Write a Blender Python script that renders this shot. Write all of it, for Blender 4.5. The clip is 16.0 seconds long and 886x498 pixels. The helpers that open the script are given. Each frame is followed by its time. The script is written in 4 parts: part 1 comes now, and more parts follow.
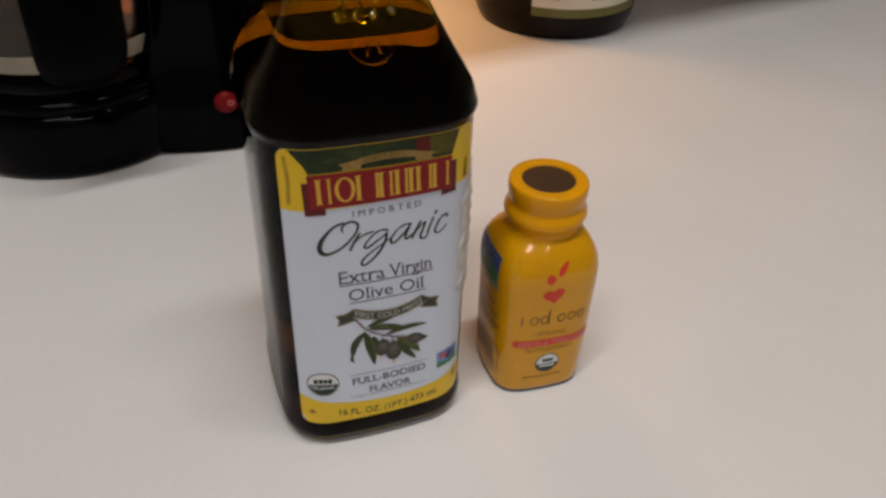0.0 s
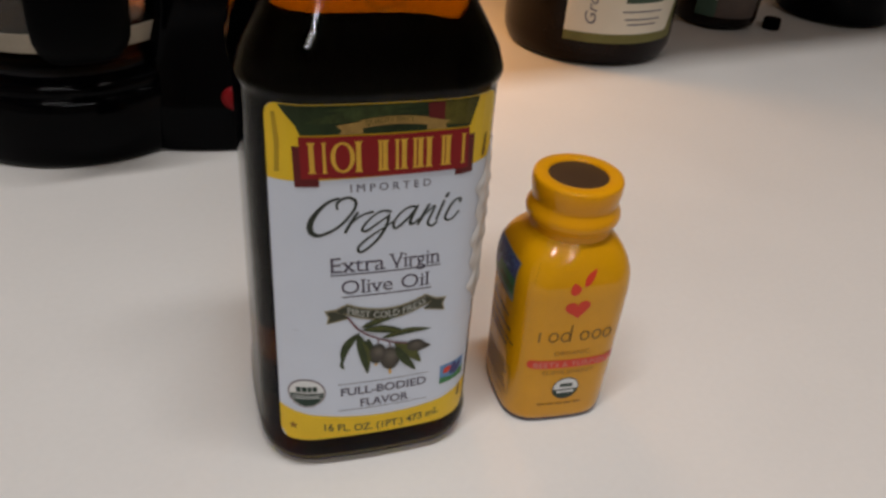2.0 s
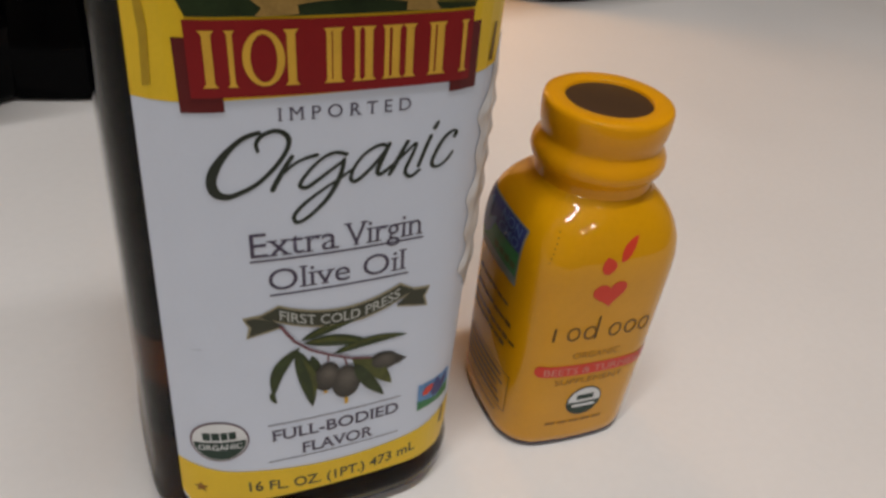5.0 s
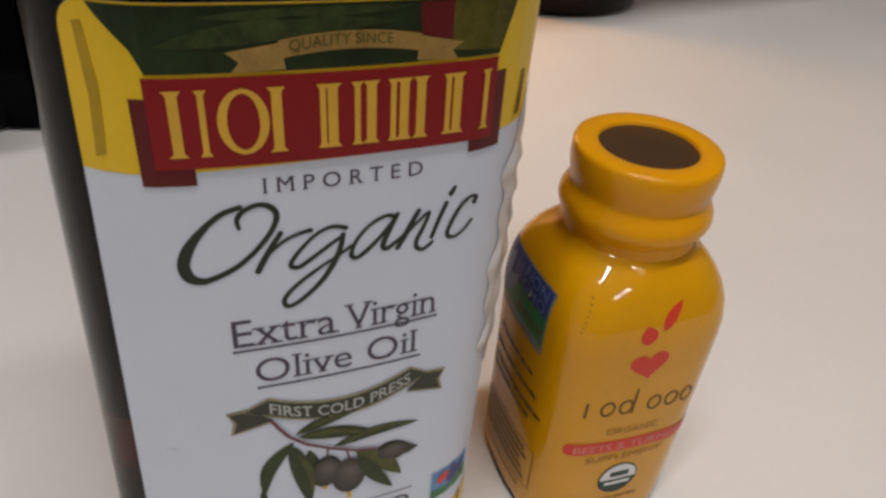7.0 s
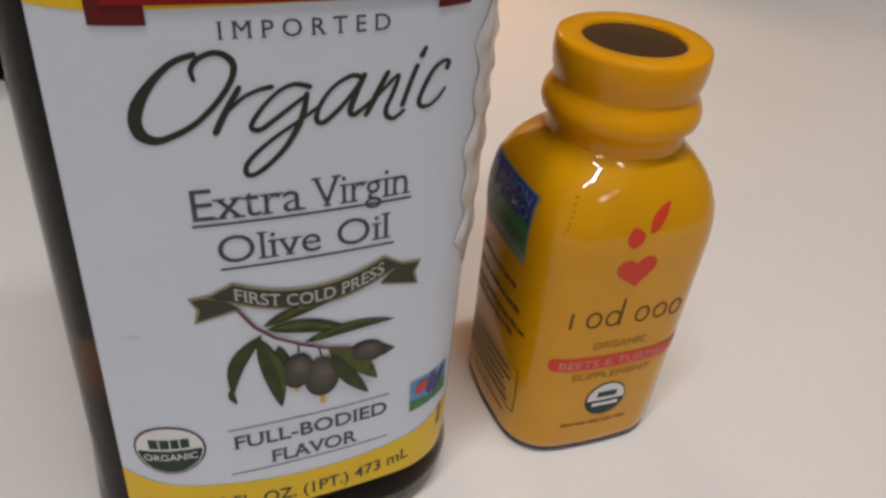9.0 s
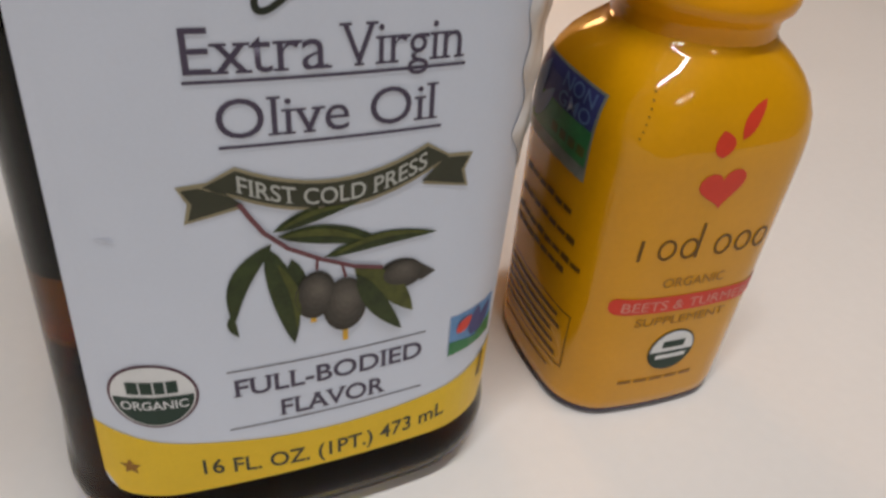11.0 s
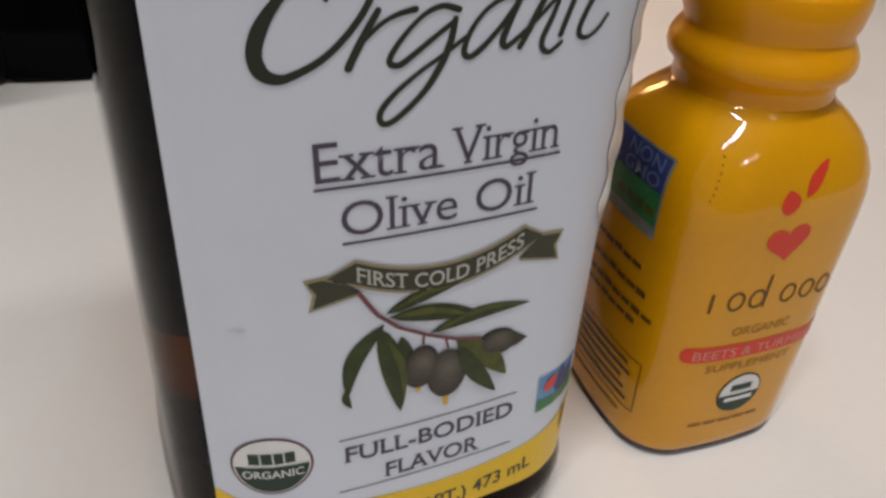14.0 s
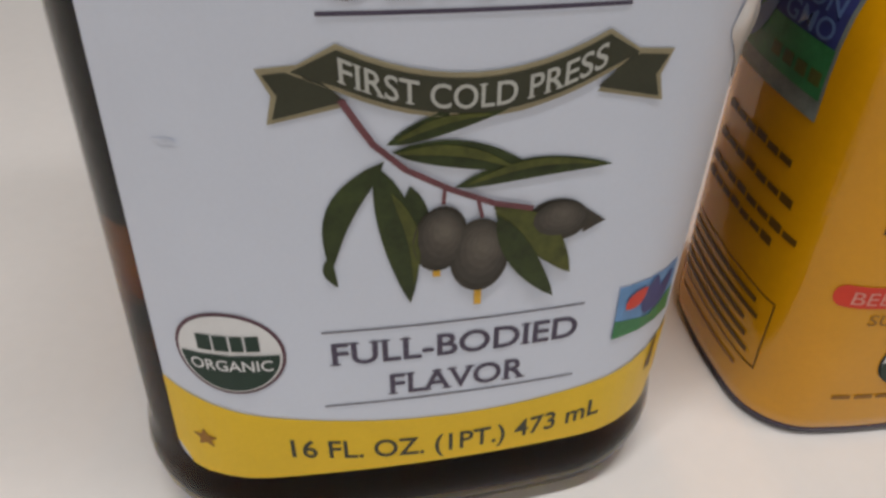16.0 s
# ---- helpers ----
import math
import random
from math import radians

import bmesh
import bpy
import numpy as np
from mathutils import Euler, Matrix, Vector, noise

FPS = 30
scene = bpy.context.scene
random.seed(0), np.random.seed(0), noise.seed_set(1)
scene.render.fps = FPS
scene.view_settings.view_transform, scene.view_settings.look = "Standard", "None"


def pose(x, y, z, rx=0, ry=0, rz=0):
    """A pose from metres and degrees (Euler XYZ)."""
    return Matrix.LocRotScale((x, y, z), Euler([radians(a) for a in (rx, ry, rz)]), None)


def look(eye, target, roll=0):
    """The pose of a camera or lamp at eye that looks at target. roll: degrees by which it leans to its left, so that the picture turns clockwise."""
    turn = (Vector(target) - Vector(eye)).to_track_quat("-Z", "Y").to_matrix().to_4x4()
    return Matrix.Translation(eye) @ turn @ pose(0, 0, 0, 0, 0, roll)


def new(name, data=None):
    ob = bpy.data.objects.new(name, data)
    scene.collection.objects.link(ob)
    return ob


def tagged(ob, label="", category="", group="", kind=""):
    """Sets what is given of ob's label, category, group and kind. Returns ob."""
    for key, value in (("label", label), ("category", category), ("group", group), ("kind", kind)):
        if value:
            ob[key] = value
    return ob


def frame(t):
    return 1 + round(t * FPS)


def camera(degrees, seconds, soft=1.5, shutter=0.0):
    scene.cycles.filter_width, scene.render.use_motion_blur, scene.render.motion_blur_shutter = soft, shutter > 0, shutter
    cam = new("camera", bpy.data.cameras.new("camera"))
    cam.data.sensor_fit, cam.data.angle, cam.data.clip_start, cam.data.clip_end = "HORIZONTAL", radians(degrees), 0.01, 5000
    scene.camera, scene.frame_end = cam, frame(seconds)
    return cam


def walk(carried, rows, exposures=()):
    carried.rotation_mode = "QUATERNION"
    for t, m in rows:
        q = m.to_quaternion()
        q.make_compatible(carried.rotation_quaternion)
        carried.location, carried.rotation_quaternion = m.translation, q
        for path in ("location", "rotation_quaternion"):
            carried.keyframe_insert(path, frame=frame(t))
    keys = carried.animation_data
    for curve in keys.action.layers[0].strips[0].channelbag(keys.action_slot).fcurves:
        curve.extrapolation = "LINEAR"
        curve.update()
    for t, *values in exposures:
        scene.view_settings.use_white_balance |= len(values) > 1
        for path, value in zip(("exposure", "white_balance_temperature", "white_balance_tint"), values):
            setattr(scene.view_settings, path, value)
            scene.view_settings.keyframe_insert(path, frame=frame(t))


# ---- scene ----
cam = camera(58.4, 16.0, soft=2.9)
PATH = [
    (0, (-0.0350, -0.1908, 0.1934), (0.0372, 0.0386, 0.0141), 2.52),
    (0.5, (-0.0352, -0.1790, 0.1854), (0.0400, 0.0530, 0.0107), 3.14),
    (0.7, (-0.0339, -0.1760, 0.1848), (0.0482, 0.0607, 0.0229), 3.87),
    (1, (-0.0328, -0.1784, 0.1799), (0.0499, 0.0634, 0.0228), 5.04),
    (1.2, (-0.0362, -0.1819, 0.1758), (0.0487, 0.0625, 0.0243), 6.00),
    (1.5, (-0.0355, -0.1865, 0.1738), (0.0369, 0.0577, 0.0154), 5.31),
    (1.7, (-0.0355, -0.1830, 0.1720), (0.0355, 0.0619, 0.0109), 5.17),
    (2, (-0.0281, -0.1771, 0.1656), (0.0399, 0.0645, 0.0014), 4.87),
    (2.3, (-0.0261, -0.1664, 0.1551), (0.0411, 0.0708, -0.0102), 4.28),
    (2.5, (-0.0250, -0.1637, 0.1510), (0.0416, 0.0755, -0.0175), 3.92),
    (3, (-0.0302, -0.1513, 0.1424), (0.0415, 0.0822, -0.0317), 5.11),
    (3.2, (-0.0321, -0.1464, 0.1404), (0.0447, 0.0846, -0.0334), 5.41),
    (3.5, (-0.0327, -0.1422, 0.1378), (0.0507, 0.0884, -0.0351), 5.83),
    (4, (-0.0327, -0.1320, 0.1348), (0.0612, 0.0980, -0.0334), 6.39),
    (4.2, (-0.0298, -0.1293, 0.1344), (0.0680, 0.0991, -0.0337), 6.90),
    (6.3, (-0.0194, -0.1087, 0.1179), (0.0748, 0.1163, -0.0567), 6.68),
    (6.5, (-0.0181, -0.1060, 0.1220), (0.0744, 0.1203, -0.0518), 6.66),
    (7, (-0.0170, -0.1036, 0.1261), (0.0761, 0.1259, -0.0432), 6.28),
    (7.5, (-0.0170, -0.1048, 0.1218), (0.0768, 0.1234, -0.0488), 6.07),
    (8, (-0.0171, -0.1079, 0.1205), (0.0783, 0.1189, -0.0512), 6.32),
    (8.5, (-0.0152, -0.1136, 0.1146), (0.0810, 0.1133, -0.0564), 5.85),
    (8.7, (-0.0149, -0.1120, 0.1137), (0.0794, 0.1157, -0.0573), 6.06),
    (10.8, (-0.0124, -0.0951, 0.0909), (0.0859, 0.1308, -0.0802), 6.66),
    (11, (-0.0154, -0.0959, 0.0898), (0.0821, 0.1302, -0.0815), 6.62),
    (11.3, (-0.0192, -0.0952, 0.0896), (0.0762, 0.1330, -0.0818), 6.77),
    (11.5, (-0.0216, -0.0950, 0.0865), (0.0759, 0.1334, -0.0819), 5.41),
    (12, (-0.0250, -0.0914, 0.0790), (0.0741, 0.1389, -0.0858), 4.34),
    (12.5, (-0.0265, -0.0880, 0.0757), (0.0753, 0.1441, -0.0848), 3.89),
    (12.8, (-0.0278, -0.0890, 0.0730), (0.0732, 0.1457, -0.0849), 3.62),
    (13, (-0.0282, -0.0885, 0.0719), (0.0734, 0.1421, -0.0908), 3.71),
    (13.3, (-0.0257, -0.0903, 0.0757), (0.0690, 0.1418, -0.0858), 3.62),
    (13.5, (-0.0245, -0.0904, 0.0850), (0.0682, 0.1437, -0.0782), 2.61),
    (14, (-0.0247, -0.0939, 0.0979), (0.0679, 0.1374, -0.0694), 3.65),
    (14.5, (-0.0157, -0.1004, 0.1017), (0.0605, 0.1319, -0.0721), 1.84),
    (14.8, (-0.0137, -0.1039, 0.1002), (0.0421, 0.1342, -0.0765), 1.88),
    (15, (-0.0128, -0.1015, 0.0994), (0.0311, 0.1395, -0.0738), 1.67),
    (15.5, (-0.0117, -0.0919, 0.0838), (0.0281, 0.1461, -0.0944), 3.42),
    (16, (-0.0101, -0.0806, 0.0736), (0.0325, 0.1555, -0.1065), 2.94),
]
EXPOSURES = [(0, -0.20), (1, -0.17), (4, -0.14), (7, -0.06), (8.5, -0.06), (11, 0.02), (13, 0.12), (14, 0.03), (15.5, 0.03), (16, 0.06)]
walk(cam, [(t, look(eye, target, roll)) for t, eye, target, roll in PATH], EXPOSURES)

# ---- light ----
world = bpy.data.worlds.new("world")
scene.world = world
world.use_nodes = True
world.node_tree.nodes["Background"].inputs[0].default_value = (0.5, 0.55, 0.65, 1)
world.node_tree.nodes["Background"].inputs[1].default_value = 0.02

# the room's walls stand turned against the bottle by 12.5 degrees
ROOM = pose(0, 0, 0, 0, 0, 12.5)
WALL_Y = 0.38
CABINET_FRONT = 0.050
CEILING = 1.45


def lamp(name, m, size_x, size_y, power, colour):
    data = bpy.data.lights.new(name, "AREA")
    data.shape, data.size, data.size_y, data.energy, data.color = "RECTANGLE", size_x, size_y, power, colour
    ob = new(name, data)
    ob.matrix_world = m
    return ob


lamp("ceiling_tube_light", ROOM @ pose(-0.17, -0.25, CEILING - 0.095), 1.0, 0.06, 11.5, (1.0, 0.985, 0.975))
lamp("far_tube_light", ROOM @ pose(-0.22, -1.35, CEILING - 0.095), 0.7, 0.035, 6.0, (0.96, 0.99, 1.02))
lamp("night_light_glow", ROOM @ pose(0.085, WALL_Y - 0.055, 0.172, -12), 0.07, 0.07, 0.42, (1.0, 0.52, 0.20))


# ---- materials ----
def mat(name, colour, rough=0.5, metal=0.0, vary=0.08, scale=60.0, fine=900.0, bump=0.0, coat=0.0, transmission=0.0, ior=1.5, spec=0.25):
    """Principled surface whose colour drifts at two scales, with a fine relief."""
    m = bpy.data.materials.new(name)
    m.use_nodes = True
    nt = m.node_tree
    b = nt.nodes["Principled BSDF"]
    b.inputs["Roughness"].default_value = rough
    b.inputs["Metallic"].default_value = metal
    b.inputs["Coat Weight"].default_value = coat
    b.inputs["Coat Roughness"].default_value = 0.03
    b.inputs["Transmission Weight"].default_value = transmission
    b.inputs["IOR"].default_value = ior
    b.inputs["Specular IOR Level"].default_value = spec
    b.inputs["Base Color"].default_value = (*colour, 1)
    if vary > 0:
        geo = nt.nodes.new("ShaderNodeNewGeometry")
        big, small = nt.nodes.new("ShaderNodeTexNoise"), nt.nodes.new("ShaderNodeTexNoise")
        big.inputs["Scale"].default_value, small.inputs["Scale"].default_value = scale, fine
        big.inputs["Detail"].default_value = small.inputs["Detail"].default_value = 3
        add = nt.nodes.new("ShaderNodeMath")
        add.operation = "MULTIPLY_ADD"
        add.inputs[1].default_value = 0.5
        nt.links.new(geo.outputs["Position"], big.inputs["Vector"])
        nt.links.new(geo.outputs["Position"], small.inputs["Vector"])
        nt.links.new(small.outputs["Fac"], add.inputs[0])
        nt.links.new(big.outputs["Fac"], add.inputs[2])
        ramp = nt.nodes.new("ShaderNodeMapRange")
        ramp.inputs["From Min"].default_value, ramp.inputs["From Max"].default_value = 0.45, 1.05
        ramp.inputs["To Min"].default_value, ramp.inputs["To Max"].default_value = 1 - vary, 1 + vary
        nt.links.new(add.outputs[0], ramp.inputs["Value"])
        mul = nt.nodes.new("ShaderNodeVectorMath")
        mul.operation = "SCALE"
        mul.inputs[0].default_value = colour
        nt.links.new(ramp.outputs[0], mul.inputs["Scale"])
        nt.links.new(mul.outputs[0], b.inputs["Base Color"])
        rr = nt.nodes.new("ShaderNodeMapRange")
        rr.inputs["To Min"].default_value, rr.inputs["To Max"].default_value = rough * 0.85, min(1.0, rough * 1.2)
        nt.links.new(big.outputs["Fac"], rr.inputs["Value"])
        nt.links.new(rr.outputs[0], b.inputs["Roughness"])
        if bump > 0:
            bp = nt.nodes.new("ShaderNodeBump")
            bp.inputs["Strength"].default_value, bp.inputs["Distance"].default_value = bump, 0.0004
            nt.links.new(small.outputs["Fac"], bp.inputs["Height"])
            nt.links.new(bp.outputs[0], b.inputs["Normal"])
    return m


M = {
    "counter": mat("white_laminate", (0.80, 0.77, 0.745), 0.42, vary=0.03, scale=14, fine=420, bump=0.06, spec=0.5),
    "wall": mat("cream_wall_paint", (0.74, 0.66, 0.56), 0.7, vary=0.05, scale=5, fine=160, bump=0.15),
    "ceiling": mat("ceiling_paint", (0.8, 0.78, 0.75), 0.8, vary=0.04, scale=4, fine=120),
    "floor": mat("floor_vinyl", (0.32, 0.25, 0.18), 0.4, vary=0.15, scale=8, fine=150),
    "wood": mat("cabinet_wood", (0.30, 0.17, 0.08), 0.4, vary=0.2, scale=20, fine=300, bump=0.1),
    "glass": mat("dark_green_glass", (0.80, 0.74, 0.07), 0.02, vary=0, transmission=1.0, ior=1.19, spec=0.0, coat=0.03),
    "oil": mat("olive_oil", (0.80, 0.53, 0.009), 0.0, vary=0, transmission=1.0, ior=1.0, spec=0.0),
    "oilabsorb": mat("oil_absorption_tint", (0.29, 0.165, 0.010), 0.0, vary=0, transmission=1.0, ior=1.0, spec=0.0),
    "oiltop": mat("amber_oil", (0.98, 0.92, 0.75), 0.0, vary=0, transmission=1.0, ior=1.42),
    "clear": mat("smoky_carafe_glass", (0.50, 0.33, 0.17), 0.02, vary=0, transmission=1.0, ior=1.48),
    "paper": mat("label_paper", (0.69, 0.745, 0.86), 0.38, vary=0.025, scale=90, fine=2500, bump=0.03),
    "yellow": mat("label_yellow", (0.82, 0.54, 0.02), 0.36, vary=0.06, scale=120, fine=2000),
    "gold": mat("label_gold", (0.72, 0.42, 0.05), 0.36, vary=0.1, scale=200, fine=2500),
    "scroll": mat("scroll_gold", (0.34, 0.21, 0.06), 0.36, vary=0.3, scale=260, fine=2200),
    "sage": mat("sage_grey_ink", (0.22, 0.25, 0.22), 0.36, vary=0.3, scale=400, fine=2200),
    "red": mat("label_red", (0.25, 0.010, 0.012), 0.36, vary=0.1, scale=150, fine=2000),
    "darkred": mat("label_dark_red", (0.12, 0.012, 0.012), 0.36, vary=0.1, scale=150, fine=2000),
    "green": mat("label_dark_green", (0.018, 0.032, 0.010), 0.36, vary=0.35, scale=220, fine=2000),
    "olivefield": mat("label_olive_field", (0.10, 0.085, 0.012), 0.36, vary=0.4, scale=260, fine=1800),
    "ink": mat("green_black_ink", (0.030, 0.036, 0.026), 0.4, vary=0.1, scale=300, fine=3000),
    "inkviolet": mat("violet_grey_ink", (0.085, 0.070, 0.110), 0.4, vary=0.1, scale=300, fine=3000),
    "line": mat("grey_line_ink", (0.16, 0.15, 0.18), 0.4, vary=0.1, scale=300, fine=3000),
    "ribbon": mat("ribbon_ink", (0.050, 0.052, 0.032), 0.4, vary=0.15, scale=300, fine=3000),
    "ribbonedge": mat("ribbon_edge_ink", (0.34, 0.30, 0.19), 0.4, vary=0.1, scale=300, fine=3000),
    "ribbonink": mat("pale_ribbon_ink", (0.50, 0.51, 0.47), 0.4, vary=0.1, scale=300, fine=3000),
    "leaf": mat("leaf_ink", (0.035, 0.050, 0.014), 0.4, vary=0.5, scale=420, fine=1800),
    "leaflight": mat("pale_leaf_ink", (0.085, 0.095, 0.020), 0.4, vary=0.4, scale=420, fine=1800),
    # label yellow darkened to stand for shade in the paper's fold
    "creaseshade": mat("crease_shade_yellow", (0.46, 0.29, 0.012), 0.36, vary=0.2, scale=200, fine=2000),
    "olive": mat("olive_ink", (0.050, 0.044, 0.034), 0.4, vary=0.35, scale=320, fine=1500),
    "stem": mat("stem_ink", (0.17, 0.065, 0.075), 0.4, vary=0.2, scale=400, fine=2000),
    "white": mat("white_ink", (0.78, 0.79, 0.80), 0.4, vary=0.04, scale=300, fine=2000),
    "sealgreen": mat("seal_green_ink", (0.020, 0.045, 0.032), 0.4, vary=0.1, scale=300, fine=2000),
    "sealring": mat("seal_ring_ink", (0.12, 0.055, 0.075), 0.4, vary=0.1, scale=300, fine=2000),
    "blue": mat("blue_ink", (0.045, 0.055, 0.20), 0.35, vary=0.15, scale=300, fine=1500),
    "skyblue": mat("sky_blue_ink", (0.15, 0.32, 0.60), 0.35, vary=0.15, scale=300, fine=1500),
    "gmogreen": mat("grass_green_ink", (0.04, 0.20, 0.07), 0.35, vary=0.3, scale=300, fine=1500),
    "orange": mat("red_orange_ink", (0.70, 0.055, 0.028), 0.3, vary=0.05, scale=300, fine=1500),
    "sleeve": mat("amber_yellow_sleeve", (0.70, 0.325, 0.002), 0.4, vary=0.06, scale=90, fine=1200, bump=0.01, coat=0.75, spec=0.06),
    "cap": mat("yellow_cap_sleeve", (0.80, 0.345, 0.003), 0.4, vary=0.05, scale=90, fine=1200, bump=0.01, coat=0.45, spec=0.08),
    "lid": mat("brown_lid", (0.07, 0.036, 0.017), 0.45, vary=0.1, scale=120, fine=1500, bump=0.05),
    "brownink": mat("brown_ink", (0.13, 0.062, 0.008), 0.35, vary=0.1, scale=300, fine=1500),
    "faintink": mat("ochre_ink", (0.30, 0.13, 0.008), 0.35, vary=0.1, scale=300, fine=1500),
    "basegrey": mat("smoky_bottle_base", (0.06, 0.045, 0.07), 0.2, vary=0.1),
    "black": mat("black_plastic", (0.0008, 0.0008, 0.0012), 0.1, vary=0.2, scale=40, fine=900, bump=0.0, spec=0.06),
    "mattblack": mat("matt_black_plastic", (0.0008, 0.0008, 0.001), 0.5, vary=0.2, scale=40, fine=900, bump=0.05, spec=0.02),
    "switch": mat("red_switch_plastic", (0.19, 0.008, 0.010), 0.3, vary=0.06, scale=200, spec=0.08),
    "switchmark": mat("pale_red_mark", (0.55, 0.12, 0.10), 0.4, vary=0.05),
    "band": mat("pale_carafe_band", (0.36, 0.31, 0.24), 0.4, vary=0.15, scale=80),
    "steel": mat("hotplate_enamel", (0.03, 0.03, 0.033), 0.35, vary=0.1),
    "jar": mat("dark_brown_jar", (0.007, 0.003, 0.002), 0.2, vary=0.2, scale=40, fine=600, spec=0.14),
    "cream": mat("cream_label_paper", (0.76, 0.70, 0.58), 0.5, vary=0.05, scale=60, fine=1500, bump=0.03),
    "jargreen": mat("olive_green_print", (0.16, 0.15, 0.045), 0.5, vary=0.15, scale=80),
    "navy": mat("navy_print", (0.02, 0.022, 0.04), 0.5, vary=0.15, scale=80),
    "teal": mat("dark_teal_print", (0.05, 0.085, 0.06), 0.5, vary=0.15, scale=80),
    "greybrown": mat("grey_brown_print", (0.09, 0.065, 0.055), 0.5, vary=0.25, scale=60),
    "ochre": mat("ochre_packet", (0.32, 0.20, 0.06), 0.5, vary=0.4, scale=25, fine=300),
    "palepink": mat("pale_pink_ink", (0.72, 0.30, 0.24), 0.35, vary=0.1, scale=300),
    "markblue": mat("dim_blue_ink", (0.11, 0.18, 0.38), 0.35, vary=0.1, scale=300),
    "scuff": mat("grey_scuff", (0.63, 0.68, 0.785), 0.5, vary=0.1, scale=900),
    "film": mat("wrinkled_label_film", (0.70, 0.69, 0.69), 0.2, vary=0.1, scale=300, fine=1500),
    "embossed": mat("embossed_glass", (0.80, 0.74, 0.07), 0.02, vary=0, transmission=1.0, ior=1.3, coat=1.0),
    "tube": mat("lamp_diffuser", (0.9, 0.9, 0.88), 0.5, vary=0),
}

# the printed bloom of the olives, paler towards the middle
for k in range(5):
    M["bloom%d" % k] = mat("olive_bloom_ink", tuple(c * (1.25 + 0.36 * k) for c in (0.050, 0.044, 0.036)), 0.4, vary=0.25, scale=420, fine=1800)


# ---- building helpers ----
def link(name, bm, material, parent=None, label="", smooth=False, angle=40):
    """One mesh object from a bmesh, under a parent if there is one."""
    bmesh.ops.recalc_face_normals(bm, faces=bm.faces)
    me = bpy.data.meshes.new(name)
    bm.to_mesh(me)
    bm.free()
    me.materials.append(M[material])
    if smooth:
        me.polygons.foreach_set("use_smooth", [True] * len(me.polygons))
        me.set_sharp_from_angle(angle=radians(angle))
    ob = new(name, me)
    ob.parent = parent
    if label:
        ob["label"] = label
    return ob


def thing(name, label, category, m=None, group="", kind=""):
    ob = new(name)
    ob.empty_display_size = 0.02
    if m is not None:
        ob.matrix_world = m
    return tagged(ob, label, category, group, kind)


def part(name, bm, material, parent, label="", smooth=True, angle=40):
    return link(name, bm, material, parent, label, smooth, angle)


def box_bm(x0, y0, z0, x1, y1, z1, bevel=0.0, seg=2):
    bm = bmesh.new()
    bmesh.ops.create_cube(bm, size=1, matrix=Matrix.Translation(((x0 + x1) / 2, (y0 + y1) / 2, (z0 + z1) / 2)) @ Matrix.Diagonal((x1 - x0, y1 - y0, z1 - z0, 1)))
    if bevel:
        bmesh.ops.bevel(bm, geom=bm.edges[:], offset=bevel, segments=seg, affect="EDGES", profile=0.5)
    return bm


def loft(rings, close_bottom=True, close_top=True, bm=None):
    """A skin over rings of equally many points."""
    bm = bm or bmesh.new()
    rows = [[bm.verts.new(p) for p in ring] for ring in rings]
    n = len(rows[0])
    for a, b in zip(rows, rows[1:]):
        for i in range(n):
            bm.faces.new((a[i], a[(i + 1) % n], b[(i + 1) % n], b[i]))
    if close_bottom:
        bm.faces.new(rows[0])
    if close_top:
        bm.faces.new(rows[-1])
    return bm


def lathe(profile, n=64, centre=(0, 0), **kw):
    """A turned body from (radius, height) pairs."""
    return loft([[(centre[0] + r * math.cos(2 * math.pi * i / n), centre[1] + r * math.sin(2 * math.pi * i / n), z) for i in range(n)] for r, z in profile], **kw)


def core(h, big, r):
    """Half side of the square round which the corners of radius r turn, for sides bowed with radius big."""
    k = big - h
    return (-k + math.sqrt(max(0.0, 2 * (big - r) ** 2 - k * k))) / 2


def bowed_square(h, big, r, side=14, corner=8):
    """Outline of a square with bowed sides at distance h and rounded corners."""
    c = core(h, big, r)
    phi = math.atan2(c, c + big - h)
    pts = []
    for q in range(4):
        turn = q * math.pi / 2 - math.pi / 2
        local = []
        for i in range(side):
            a = -phi + 2 * phi * i / side
            local.append((big * math.sin(a), -(big * math.cos(a) - (big - h))))
        for i in range(corner):
            a = phi + (math.pi / 2 - 2 * phi) * i / corner
            local.append((c + r * math.sin(a), -(c + r * math.cos(a))))
        ct, st = math.cos(q * math.pi / 2), math.sin(q * math.pi / 2)
        pts += [(x * ct - y * st, x * st + y * ct) for x, y in local]
    return pts


def shape_bm(polys):
    """Flat bmesh in u, v from outlines."""
    bm = bmesh.new()
    for poly in polys:
        bm.faces.new([bm.verts.new((u, v, 0)) for u, v in poly])
    bmesh.ops.remove_doubles(bm, verts=bm.verts[:], dist=1e-7)
    bmesh.ops.triangulate(bm, faces=bm.faces[:], ngon_method="EAR_CLIP")
    return bm


